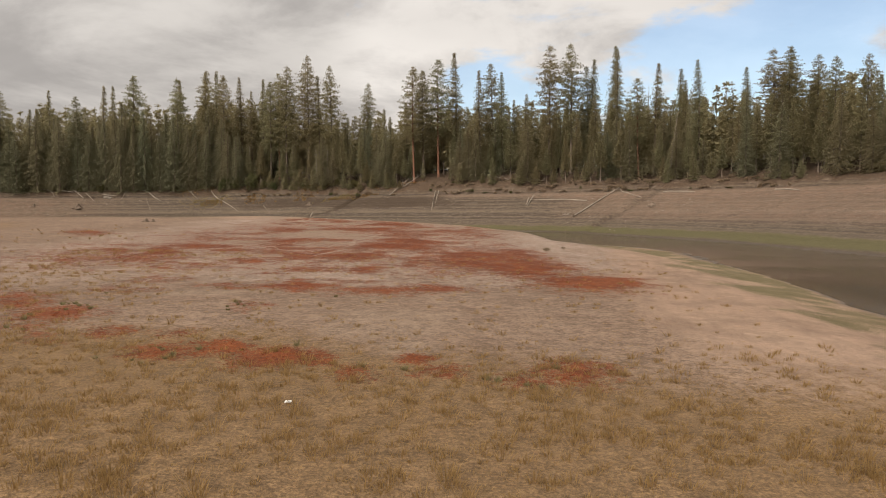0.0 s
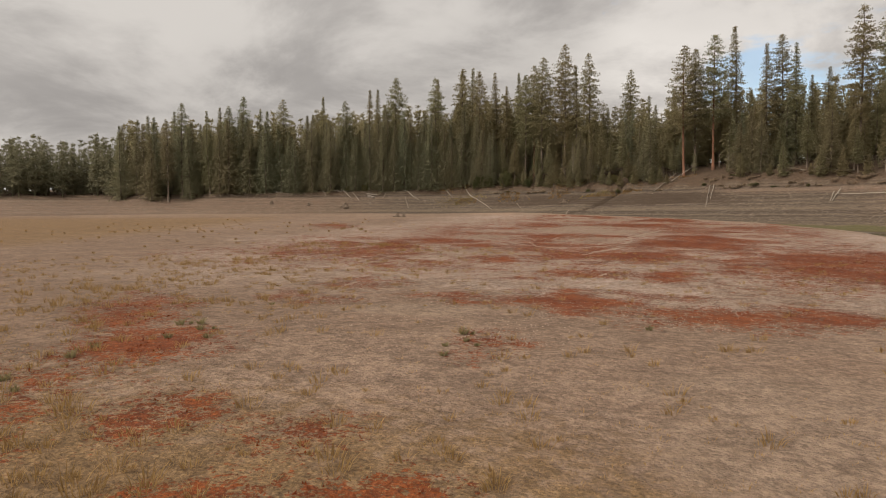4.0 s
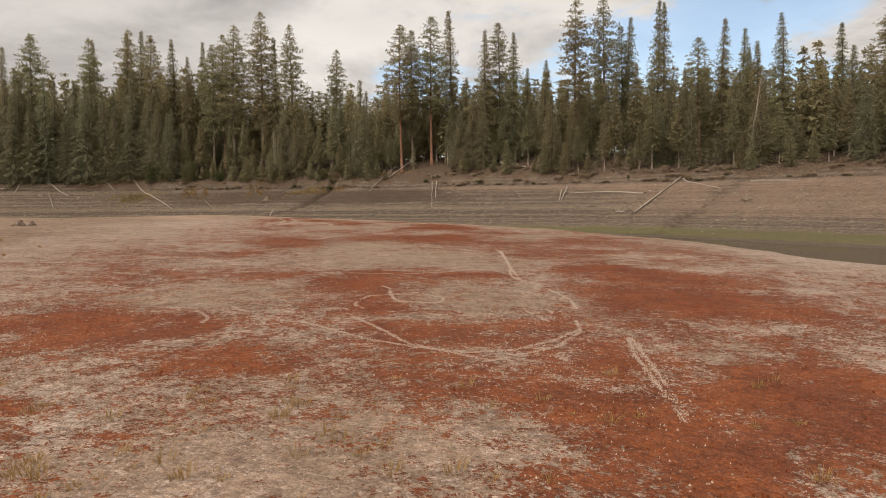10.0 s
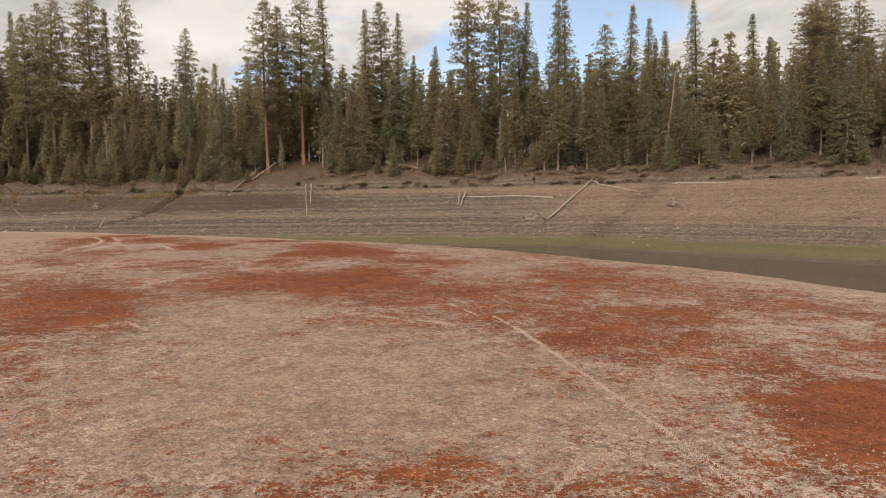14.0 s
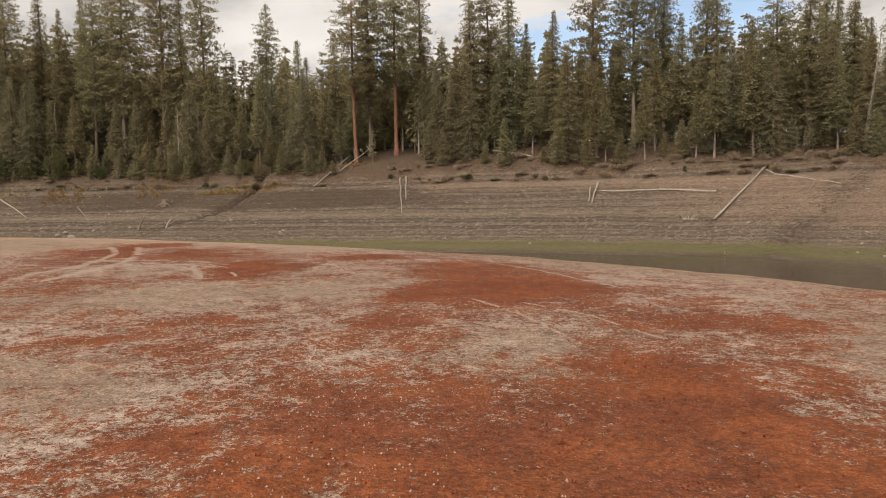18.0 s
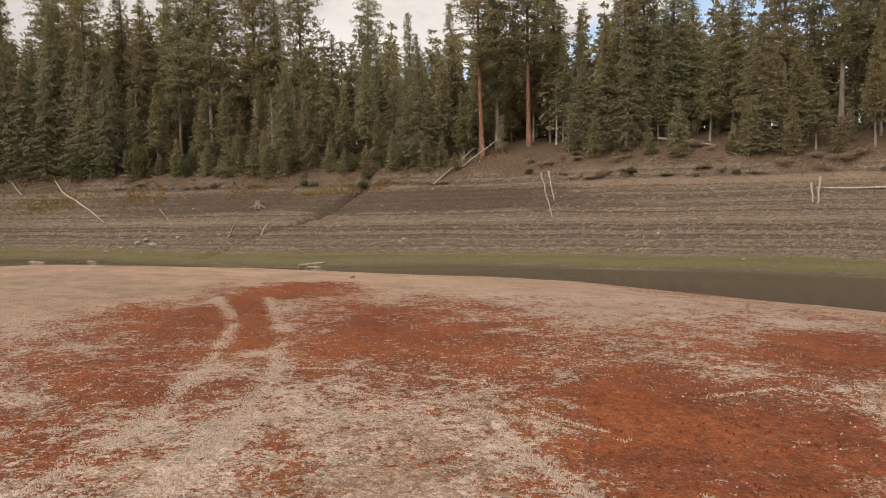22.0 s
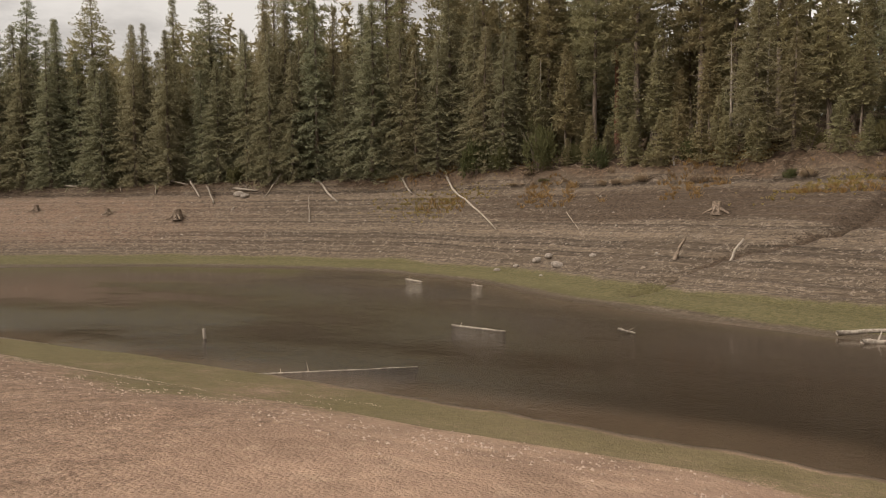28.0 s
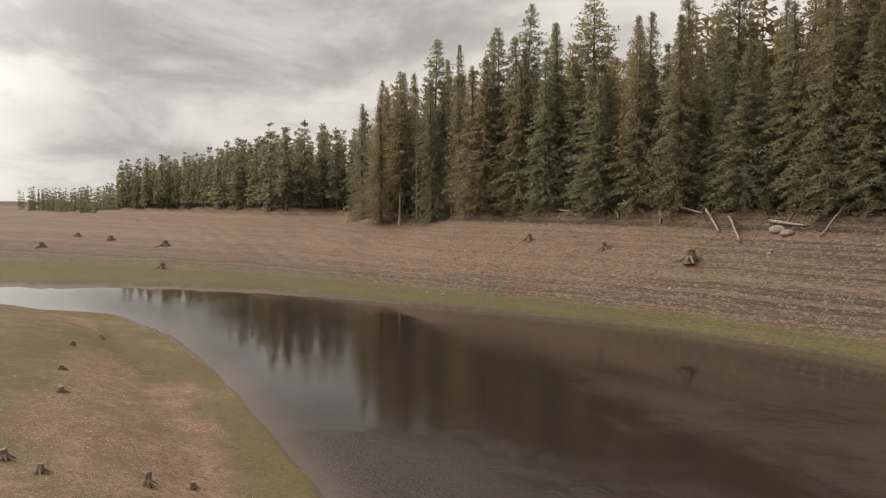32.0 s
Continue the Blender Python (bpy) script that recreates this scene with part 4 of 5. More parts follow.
def limb_pieces(h, lo, rng, reach, count, sides=4):
    out = []
    for _ in range(count):
        z = h * rng.uniform(lo, 0.93)
        a, ln = rng.uniform(0, 2 * math.pi), reach(z / h) * rng.uniform(0.6, 0.95)
        c, s = math.cos(a), math.sin(a)
        out.append(tube([(0, 0, z), (c * ln * .5, s * ln * .5, z - .04 * ln), (c * ln, s * ln, z - 0.02 * ln)], [0.035 + 0.012 * ln, 0.03, 0.012], sides))
    return out


def crown_tris(h, lo, rng, reach, whorls, arms, sprays, size, droop, clump=0.0):
    """Needle sprays on whorled branches: loose three-pointed tufts with gaps between them."""
    P, S, O = [], [], []
    for w in range(whorls):
        f = lo + (1 - lo) * (w + rng.uniform(-0.3, 0.3)) / whorls
        if clump and rng.uniform() < clump * 0.5:
            continue
        base = rng.uniform(0, 2 * math.pi)
        for k in range(arms):
            if rng.uniform() < 0.12 + clump * 0.25:
                continue
            a = base + 2 * math.pi * k / arms + rng.uniform(-0.35, 0.35)
            ln = max(0.25, reach(f) * rng.uniform(0.5, 1.2))
            lift = rng.normal(0, 0.016 * h)
            n = max(2, int(round(sprays * (0.45 + 0.55 * ln / max(0.5, reach(lo + 0.15))))))
            for j in range(n):
                q = (j + rng.uniform(0.2, 1.0)) / n
                q = q ** (0.6 if clump else 0.8)
                z = h * f + lift * min(1, (1 - f) * 6) - droop * ln * q * q + (0.10 * ln * q if clump else 0.03) + rng.normal(0, 0.12)
                P.append((math.cos(a) * ln * q + rng.normal(0, 0.13), math.sin(a) * ln * q + rng.normal(0, 0.13), z))
                S.append(size * rng.uniform(0.65, 1.25) * (0.5 + 0.5 * min(1, (1 - f) / 0.5)) if not clump else size * rng.uniform(0.65, 1.25) * (0.5 + 0.5 * min(1, (1 - f) / 0.3)))
                O.append(a)
    P, S, O = np.array(P), np.array(S), np.array(O)
    n = len(P)
    verts = np.zeros((n, 9, 3))
    for k in range(3):
        th = O + (k - 1) * 1.15 + rng.normal(0, 0.35, n)
        tilt = rng.normal(-0.12 if not clump else 0.25, 0.45, n)
        d = np.stack([np.cos(th) * np.cos(tilt), np.sin(th) * np.cos(tilt), np.sin(tilt)], 1)
        u = np.stack([-np.sin(th), np.cos(th), rng.normal(0, 0.6, n)], 1)
        verts[:, 3 * k] = P - 0.25 * S[:, None] * d
        verts[:, 3 * k + 1] = P + S[:, None] * d * 0.85 + u * (S * 0.17)[:, None]
        verts[:, 3 * k + 2] = P + S[:, None] * d * 0.85 - u * (S * 0.17)[:, None]
    return verts.reshape(-1, 3), np.arange(n * 9).reshape(-1, 3)


def reach_cone(r, lo, tip=0.03, belly=0.0):
    return lambda f: r * (max(0.0, (1 - f) / (1 - lo)) ** 0.9 * (1 - belly * max(0, (lo + 0.12 - f) / 0.12)) + tip)


def reach_round(r, lo):
    return lambda f: r * (0.45 + 0.6 * math.sin(math.pi * min(1, max(0, (f - lo) / (1 - lo))) ** 0.7) ** 0.7) * min(1, (1.02 - f) / 0.2) ** 0.7


# kind: height, trunk radius, crown from, crown radius, whorls, arms, sprays, spray size, droop, clumpy, bark, needles, limbs
KINDS = {
    "P": (34, 0.30, 0.36, 4.0, 46, 10, 14, 0.52, 0.06, 0.32, BARK_RED, NEEDLES, 44),
    "R": (34, 0.34, 0.26, 3.6, 50, 10, 14, 0.52, 0.07, 0.30, BARK_GREY, NEEDLES, 44),
    "Q": (33, 0.32, 0.22, 3.1, 52, 10, 13, 0.50, 0.10, 0.22, BARK_GREY, NEEDLES_BLUE, 40),
    "S": (32, 0.33, 0.10, 4.8, 60, 9, 14, 0.45, 0.22, 0.0, BARK_GREY, NEEDLES, 30),
    "D": (27, 0.34, 0.02, 5.4, 56, 10, 17, 0.40, 0.26, 0.0, BARK_GREY, NEEDLES_BLUE, 16),
    "L": (21, 0.17, 0.24, 2.7, 38, 8, 8, 0.54, 0.18, 0.0, BARK_GREY, NEEDLES, 46),
    "Y": (9, 0.12, 0.03, 2.2, 28, 8, 7, 0.42, 0.15, 0.0, BARK_GREY, NEEDLES, 8),
}
TREE_WORDS = {
    "P": ("pine_tree", "tall ponderosa pine with bare reddish trunk and clumped crown", "tree"),
    "R": ("pine_tree", "tall pine with grey trunk and irregular layered crown", "tree"),
    "Q": ("pine_tree", "tall pine with sparse dark green clumped crown", "tree"),
    "S": ("fir_tree", "tall pointed fir with dark green drooping branches", "tree"),
    "D": ("fir_tree", "dense dark green fir branched to the ground", "tree"),
    "L": ("lodgepole_pine", "slender dark green lodgepole pine in the forest edge", "tree"),
    "Y": ("young_pine", "young olive green pine at the forest edge", "tree"),
}
MASTERS = {}
for kind, (h, r, lo, cr, wh, arms, spr, size, droop, clump, bark, needles, limbs) in KINDS.items():
    MASTERS[kind] = []
    for seed in range(3):
        rng = np.random.default_rng(100 + seed * 7 + ord(kind))
        reach = reach_round(cr, lo) if clump else reach_cone(cr, lo, belly=0.4)
        v, f = trunk_piece(h, r, rng)
        meshes = [mesh_from("trunk", v, f, bark, True)]
        v, f = joined(limb_pieces(h, max(0.12, lo * 0.55), rng, reach, limbs))
        meshes.append(mesh_from("branchwork", v, f, BARK_GREY))
        v, f = crown_tris(h, lo, rng, reach, wh, arms, spr, size, droop, clump)
        meshes.append(mesh_from("crown", v, f, needles))
        MASTERS[kind].append((h, meshes))


def tree(kind, x, y, height, rng, sink=0.1):
    h, meshes = MASTERS[kind][int(rng.integers(3))]
    name, label, cat = TREE_WORDS[kind]
    s = height / h
    wide = s ** 0.6 * rng.uniform(0.9, 1.12)
    ob = thing(name, label, cat, pose(x, y, ground_z(x, y) - sink, rng.normal(0, 0.8), rng.normal(0, 0.8), rng.uniform(0, 360)), "trees of the forest edge")
    ob.scale = (wide, wide, s)
    for n, me in zip(("trunk", "branchwork", "crown"), meshes):
        p = part(n, me, ob)
        if n == "branchwork":
            p["kind"] = "stuff"
    return ob


TR = np.random.default_rng(7)
# the trees that stand out: x, y, height
KEY = {
    "P": [(-9.5, 230.5, 35), (-1.6, 233.5, 36), (-59.8, 258, 36), (54.5, 197, 26)],
    "R": [(-56, 253, 39), (-62, 254, 34), (-48, 252, 41), (-39, 248, 37), (-28, 262, 31), (-112, 256, 38), (-95, 255, 37), (-87, 259, 39),
          (-79, 256, 37), (33, 220, 37), (39, 216, 37), (80, 172, 27), (84, 173, 27), (92, 174, 25), (92, 166, 24), (97, 162, 23), (-155, 247, 33)],
    "Q": [(16, 230, 33), (-131, 252, 31), (-195, 238, 33), (-172, 246, 35), (-175, 241, 31), (-195, 230, 28), (-6.5, 234.5, 33), (45, 219, 30), (88, 180, 24)],
    "S": [(4, 242, 38), (12, 226, 31), (19, 225, 30), (26, 221, 23), (46, 218, 32), (51, 214, 35), (52, 211, 34), (59, 197, 29), (69, 205, 27), (68, 188, 27), (80, 187, 24),
          (-141, 254, 33), (-124, 259, 35), (-120, 257, 35), (-70, 259, 31), (-44, 251, 34), (-75, 263, 36), (-66, 261, 35), (-84, 264, 38), (-90, 268, 38), (-98, 264, 36), (-181, 243, 31), (-181, 237, 30)],
    "D": [(-169, 241, 29), (-164, 246, 30), (-145, 247, 27), (-142, 248, 27), (-136, 248, 24), (-122, 251, 24), (-115, 254, 29), (-188, 234, 25), (-167, 243, 27), (-159, 244, 29), (-201, 228, 22), (-206, 236, 27), (-212, 232, 26), (-218, 230, 24), (-222, 236, 25), (-214, 242, 28), (-205, 246, 30), (-228, 240, 25)],
}
KEPT = []
for kind, rows in KEY.items():
    for x, y, h in rows:
        tree(kind, x, y, h * (1.12 if x < -186 else 1.07), TR)
        KEPT.append((x, y, 2.2))
for x, y in ((-9.5, 230.5), (-1.6, 233.5), (-60, 262)):
    KEPT.append((x + 0.5, y - 6, 5.0))

# fillers along the edge of the forest
taken, taken_n = np.zeros((9000, 3)), [0]


def on_ground(pts, sink=0.0):
    x, y = np.array([p[0] for p in pts]), np.array([p[1] for p in pts])
    return list(zip(x, y, land(x, y)[0] - sink))


def scatter(rng, n, xr, yr, lo, hi, gap, dens=None):
    pts, tries = [], 0
    X, Y = rng.uniform(*xr, n * 60), rng.uniform(*yr, n * 60)
    _, past, far, _ = land(X, Y, False)
    ok = far & (past > lo) & (past < hi)
    for x, y in zip(X[ok], Y[ok]):
        m = len(KEPT)
        if taken_n[0] < m:
            taken[taken_n[0]:m] = KEPT[taken_n[0]:m]
            taken_n[0] = m
        k = taken[:m]
        if ((k[:, 0] - x) ** 2 + (k[:, 1] - y) ** 2 > np.maximum(gap, k[:, 2]) ** 2).all():
            KEPT.append((x, y, gap))
            pts.append((x, y))
            if len(pts) >= n:
                break
    return pts


for x, y in scatter(TR, 62, (-215, -72), (200, 275), 1.5, 8, 3.0):
    tree("D", x, y, TR.uniform(18, 29), TR)
for x, y in scatter(TR, 100, (-72, 110), (120, 275), 4, 13, 2.6):
    tree("L" if TR.uniform() < 0.65 else "D", x, y, TR.uniform(9, 19), TR)
for x, y in scatter(TR, 60, (-130, 100), (120, 275), 2, 6, 2.4):
    tree("Y", x, y, TR.uniform(2.5, 8), TR)
for x, y in scatter(TR, 34, (-64, -12), (215, 260), 1.2, 9, 1.8):
    tree("Y", x, y, TR.uniform(2.5, 7), TR)
for x, y in scatter(TR, 90, (-215, 125), (110, 285), 6, 22, 3.0):
    k = TR.choice(["L", "L", "L", "S", "D"])
    tree(str(k), x, y, TR.uniform(17, 25), TR)

# the depth of the forest, and the far woods to the west and north-east
def forest(name, label, pts, hs, rng, layers=15, arms=7):
    vs, fs, n = [], [], 0
    for (x, y, z), h in zip(pts, hs):
        lo = rng.uniform(0.04, 0.25)
        cr = 0.10 * h * rng.uniform(0.8, 1.2)
        v, f = crown_tris(h, lo, rng, reach_cone(cr, lo), layers, arms, 3, 0.075 * h, 0.2)
        tv, tf = tube([(0, 0, -0.5), (0, 0, h * 0.97)], [0.012 * h, 0.02], 4)
        tf = np.concatenate([tf[:, [0, 1, 2]], tf[:, [0, 2, 3]]])
        vs += [v + (x, y, z), tv + (x, y, z)]
        fs += [f + n, tf + n + len(v)]
        n += len(v) + len(tv)
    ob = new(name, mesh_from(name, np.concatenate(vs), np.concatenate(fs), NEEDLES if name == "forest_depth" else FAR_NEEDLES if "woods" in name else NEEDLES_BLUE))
    return tagged(ob, label, "forest", kind="stuff")


FR = np.random.default_rng(19)
pts = scatter(FR, 950, (-230, 170), (60, 340), 12, 75, 3.2)
forest("forest_depth", "dense dark conifers behind the forest edge", on_ground(pts), [FR.uniform(22, 32) if x < -62 else FR.uniform(15, 24) for x, y in pts], FR, 14, 6)
pts = scatter(FR, 760, (-225, 150), (80, 300), 5, 60, 1.6)
forest("undergrowth", "young conifers and brush under the forest", on_ground(pts), [FR.uniform(2.5, 7.5) for _ in pts], FR, 8, 6)
pts = scatter(FR, 620, (-660, -200), (40, 400), 2, 60, 4.2)
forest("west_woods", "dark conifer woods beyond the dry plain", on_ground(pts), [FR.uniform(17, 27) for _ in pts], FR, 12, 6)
pts = []
for _ in range(420):
    s = FR.uniform(0, 1)
    pts.append((-430 - 560 * s + FR.uniform(-25, 25), 250 - 170 * s + FR.uniform(0, 90)))
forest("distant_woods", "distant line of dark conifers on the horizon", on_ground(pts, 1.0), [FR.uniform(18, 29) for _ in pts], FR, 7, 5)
pts = [(FR.uniform(95, 420), FR.uniform(-250, 170)) for _ in range(420)]
past = land(np.array([p[0] for p in pts]), np.array([p[1] for p in pts]), False)[1]
pts = [p for p, q in zip(pts, past) if q > 4]
forest("east_woods", "dark conifer woods above the east bank", on_ground(pts), [FR.uniform(18, 28) for _ in pts], FR, 8, 6)


# ---- stumps, logs and other wood ----
def stump(x, y, r, h, seed, label="grey weathered tree stump with spread roots on the dry bank", group="stumps"):
    rng = np.random.default_rng(seed)
    z = ground_z(x, y)
    ob = thing("tree_stump", label, "stump", pose(x, y, z, 0, 0, rng.uniform(0, 360)), group)
    v, f = tube([(0, 0, -0.2), (0, 0, 0.15 * h), (0.03, 0, 0.6 * h), (0.05, 0.02, h)], [r * 1.25, r, r * 0.85, r * 0.8], 12, 0.12, rng)
    part("stub", mesh_from("stub", v, f, STUMPWOOD), ob)
    for k in range(7):
        a = 2 * math.pi * k / 7 + rng.uniform(-0.3, 0.3)
        ln = r * rng.uniform(1.8, 2.9)
        c, s = math.cos(a), math.sin(a)
        v, f = tube([(c * r * .5, s * r * .5, h * rng.uniform(.35, .6)), (c * r * 1.1, s * r * 1.1, h * .28), (c * ln, s * ln, -0.08)], [r * .3, r * .24, r * .08], 6, 0.1, rng)
        part("root", mesh_from("root", v, f, STUMPWOOD), ob)
    return ob


def log(p, q, r0, r1, seed, label, name="fallen_log", branches=0, lift=0.0, sag=0.0, roots=0, lifts=None, mat=None):
    """A bleached log from p to q (x, y), lying on the ground or with its ends lifted."""
    rng = np.random.default_rng(seed)
    n = 8
    la, lb = lifts or (lift, lift)
    pts = []
    for i in range(n):
        s = i / (n - 1)
        x, y = p[0] + s * (q[0] - p[0]), p[1] + s * (q[1] - p[1])
        za, zb = ground_z(*p) + la, ground_z(*q) + lb
        z = za + s * (zb - za) if lifts else ground_z(x, y) + lift
        pts.append(np.array([x + rng.normal(0, 0.05), y + rng.normal(0, 0.05), max(z, ground_z(x, y)) + (r0 + s * (r1 - r0)) * 0.7]))
    base = pts[0].copy()
    ob = thing(name, label, "log", Matrix.Translation(base))
    pts = [a - base for a in pts]
    v, f = tube(pts, [r0 + (r1 - r0) * i / (n - 1) for i in range(n)], 9, 0.06, rng)
    part("stem", mesh_from("stem", v, f, mat or DEADWOOD, True), ob)
    axis = (pts[-1] - pts[0]) / np.linalg.norm(pts[-1] - pts[0])
    for k in range(branches):
        s = rng.uniform(0.15, 0.95)
        c = pts[0] + s * (pts[-1] - pts[0])
        c = pts[int(s * (n - 1))]
        d = np.array([rng.normal(), rng.normal(), abs(rng.normal()) + 0.3])
        d = d - axis * np.dot(d, axis) + axis * 0.5
        d /= np.linalg.norm(d)
        ln = rng.uniform(0.5, 1.8)
        v, f = tube([c, c + d * ln * 0.5 + rng.normal(0, .06, 3), c + d * ln], [r1 * .45, r1 * .3, 0.01], 5)
        part("branch", mesh_from("branch", v, f, mat or DEADWOOD), ob)
    for k in range(roots):
        a = 2 * math.pi * k / roots
        u = np.cross(axis, (0, 0, 1.0))
        u /= np.linalg.norm(u)
        d = math.cos(a) * u + math.sin(a) * np.cross(axis, u) - axis * 0.3
        ln = rng.uniform(0.6, 1.3)
        v, f = tube([pts[0], pts[0] + d * ln * .5, pts[0] + d * ln + rng.normal(0, .15, 3)], [r0 * .6, r0 * .35, 0.02], 5)
        part("root", mesh_from("root", v, f, STUMPWOOD), ob)
    return ob


for i, (x, y, r, h) in enumerate([(-123.2, 237.3, 0.75, 1.5), (-137.5, 236, 0.45, 1.0), (-150.8, 232.7, 0.5, 1.1), (-202, 185, 0.6, 1.2), (50, 168.7, 0.6, 1.0),
                                  (-43.7, 229, 0.5, 1.1), (-51.3, 121.2, 0.35, 0.6), (-50.4, 121.9, 0.25, 0.5), (6.9, 170.6, 0.3, 0.8)]):
    stump(x, y, r, h, 300 + i)

# logs and poles: ends (x, y), radii, ends lifted by
log((33.6, 180.7), (47.7, 190.4), 0.16, 0.11, 401, "bleached log with a root wad leaning down the terraced bank", branches=8, roots=14, lifts=(0.4, 0.5))
log((31.2, 184.0), (32.6, 182.6), 0.16, 0.1, 399, "tangle of grey roots on the terraced bank", "root_wad", branches=10, roots=12)
log((47.7, 190.4), (50.3, 178.5), 0.13, 0.08, 402, "pale fallen log below the forest edge", branches=2)
log((38.4, 188), (24.9, 199), 0.17, 0.10, 403, "long bleached log lying level along the bank", branches=3, roots=6)
log((25.6, 199.4), (23.4, 196.2), 0.16, 0.1, 404, "short pale log crossing the end of another", lifts=(0.8, 0))
log((24.2, 198.8), (23.0, 196.6), 0.12, 0.08, 405, "short broken pale pole on the bank", lifts=(0.9, 0.1))
log((55.2, 176.8), (60.6, 169.8), 0.2, 0.13, 406, "thin pale log at the old shoreline", branches=2)
log((72.7, 154.3), (74.7, 148), 0.2, 0.14, 407, "thin pale log at the old shoreline")
log((-2.4, 220.5), (-3.6, 209), 0.14, 0.07, 408, "bleached fallen pole sliding down the scarp", branches=9, lifts=(0.5, 0.1))
log((-1.4, 220.2), (-2.4, 212.5), 0.13, 0.08, 409, "bleached fallen pole sliding down the scarp", branches=7, lifts=(0.4, 0.2))
log((-81.9, 248.4), (-68.5, 234.8), 0.17, 0.08, 410, "long grey log slanting down the bank", branches=2)
log((-91, 250), (-86, 245.6), 0.2, 0.12, 411, "short grey log on the scarp", branches=2, lifts=(0.6, 0.1))
log((-110, 252), (-98, 244.5), 0.24, 0.15, 412, "grey log hanging over the bank below the firs", branches=2)
log((-34.8, 204.7), (-31.6, 206.0), 0.16, 0.12, 413, "short pale log stranded at the water edge")
log((-41.9, 219.3), (-40.9, 220.5), 0.12, 0.1, 414, "pale pole standing askew in the bank", lifts=(0, 1.7))
log((-46.3, 220.9), (-45.4, 221.6), 0.2, 0.08, 415, "dark rotten trunk leaning out of the bank", lifts=(0, 1.9), mat=STUMPWOOD)
log((-100.4, 240.8), (-103, 244), 0.08, 0.05, 418, "thin pale stick on the bank", lifts=(0, 0.9))
log((-111.6, 244), (-110.6, 247), 0.1, 0.06, 419, "thin grey pole on the bank", lifts=(0, 1.3))
log((-60.5, 236.2), (-57.8, 231.6), 0.05, 0.03, 420, "thin dry stick on the bank")
log((-49.5, 241), (-49.2, 239.6), 0.13, 0.1, 421, "short pale broken pole at the foot of the shrubs", lifts=(0.8, 0))
log((14, 219), (20, 214), 0.16, 0.1, 422, "fallen grey trunk among the brush", branches=5, lifts=(0.8, 0.3))
log((22, 214.5), (30, 209.5), 0.15, 0.09, 423, "fallen grey trunk among the brush", branches=5, lifts=(0.3, 0.5))
for i, (x, y) in enumerate([(-141, 247.5), (-138, 246.4), (-133, 245.2), (-128, 244.6), (-124, 244.4), (-155, 241), (-178, 237), (-147, 245.5), (-119, 245.2)]):
    rng = np.random.default_rng(430 + i)
    a = rng.uniform(-0.5, 0.5) - 0.3
    ln = rng.uniform(2.5, 6)
    log((x, y), (x + ln * math.cos(a), y + ln * math.sin(a)), rng.uniform(0.14, 0.26), 0.1, 440 + i, "grey driftwood log heaped at the old shoreline", "driftwood", branches=4, lifts=(rng.uniform(0.1, 0.7), 0.1))
# wood in the water
def afloat(p, q, r, seed, label, name="floating_log", up=0.0):
    rng = np.random.default_rng(seed)
    c = np.array([p[0], p[1], WATER])
    ob = thing(name, label, "log", Matrix.Translation(c))
    n = 7
    pts = [np.array([(q[0] - p[0]) * i / (n - 1), (q[1] - p[1]) * i / (n - 1), 0.25 * r + up * (1 - i / (n - 1)) + rng.normal(0, 0.01)]) for i in range(n)]
    v, f = tube(pts, [r * (1 - 0.4 * i / (n - 1)) for i in range(n)], 8, 0.08, rng)
    part("stem", mesh_from("stem", v, f, DEADWOOD, True), ob)
    for k in range(3):
        b = pts[1 + k]
        v, f = tube([b, b + rng.normal(0, 0.2, 3) + (0, 0, 0.2)], [r * 0.5, r * 0.15], 5)
        part("branch", mesh_from("branch", v, f, DEADWOOD), ob)


afloat((-59.4, 182.6), (-53.2, 187.3), 0.055, 460, "pale log lying half sunk in the river")
afloat((-57, 198.9), (-53, 198.2), 0.09, 461, "pale thin log lying half sunk in the river")
afloat((-46.6, 200.6), (-45.6, 200.9), 0.09, 462, "pale forked snag breaking the water", up=0.25)
afloat((-74.9, 224.3), (-72, 222.6), 0.12, 463, "pale log at the muddy water edge")
afloat((-33.6, 203.0), (-32.0, 203.8), 0.2, 464, "pale log at the muddy water edge")
afloat((-66, 222), (-64.5, 221.2), 0.1, 465, "pale branch at the muddy water edge")
v, f = tube([(0, 0, -0.9), (0.02, 0, 0.2), (0.05, 0.02, 0.6)], [0.11, 0.10, 0.09], 9, 0.06, np.random.default_rng(3))
post = thing("wooden_post", "weathered pale wooden post standing in the river", "post", pose(-68.4, 188.6, WATER, 4, -5, 0))
part("shaft", mesh_from("shaft", v, f, DEADWOOD, True), post)

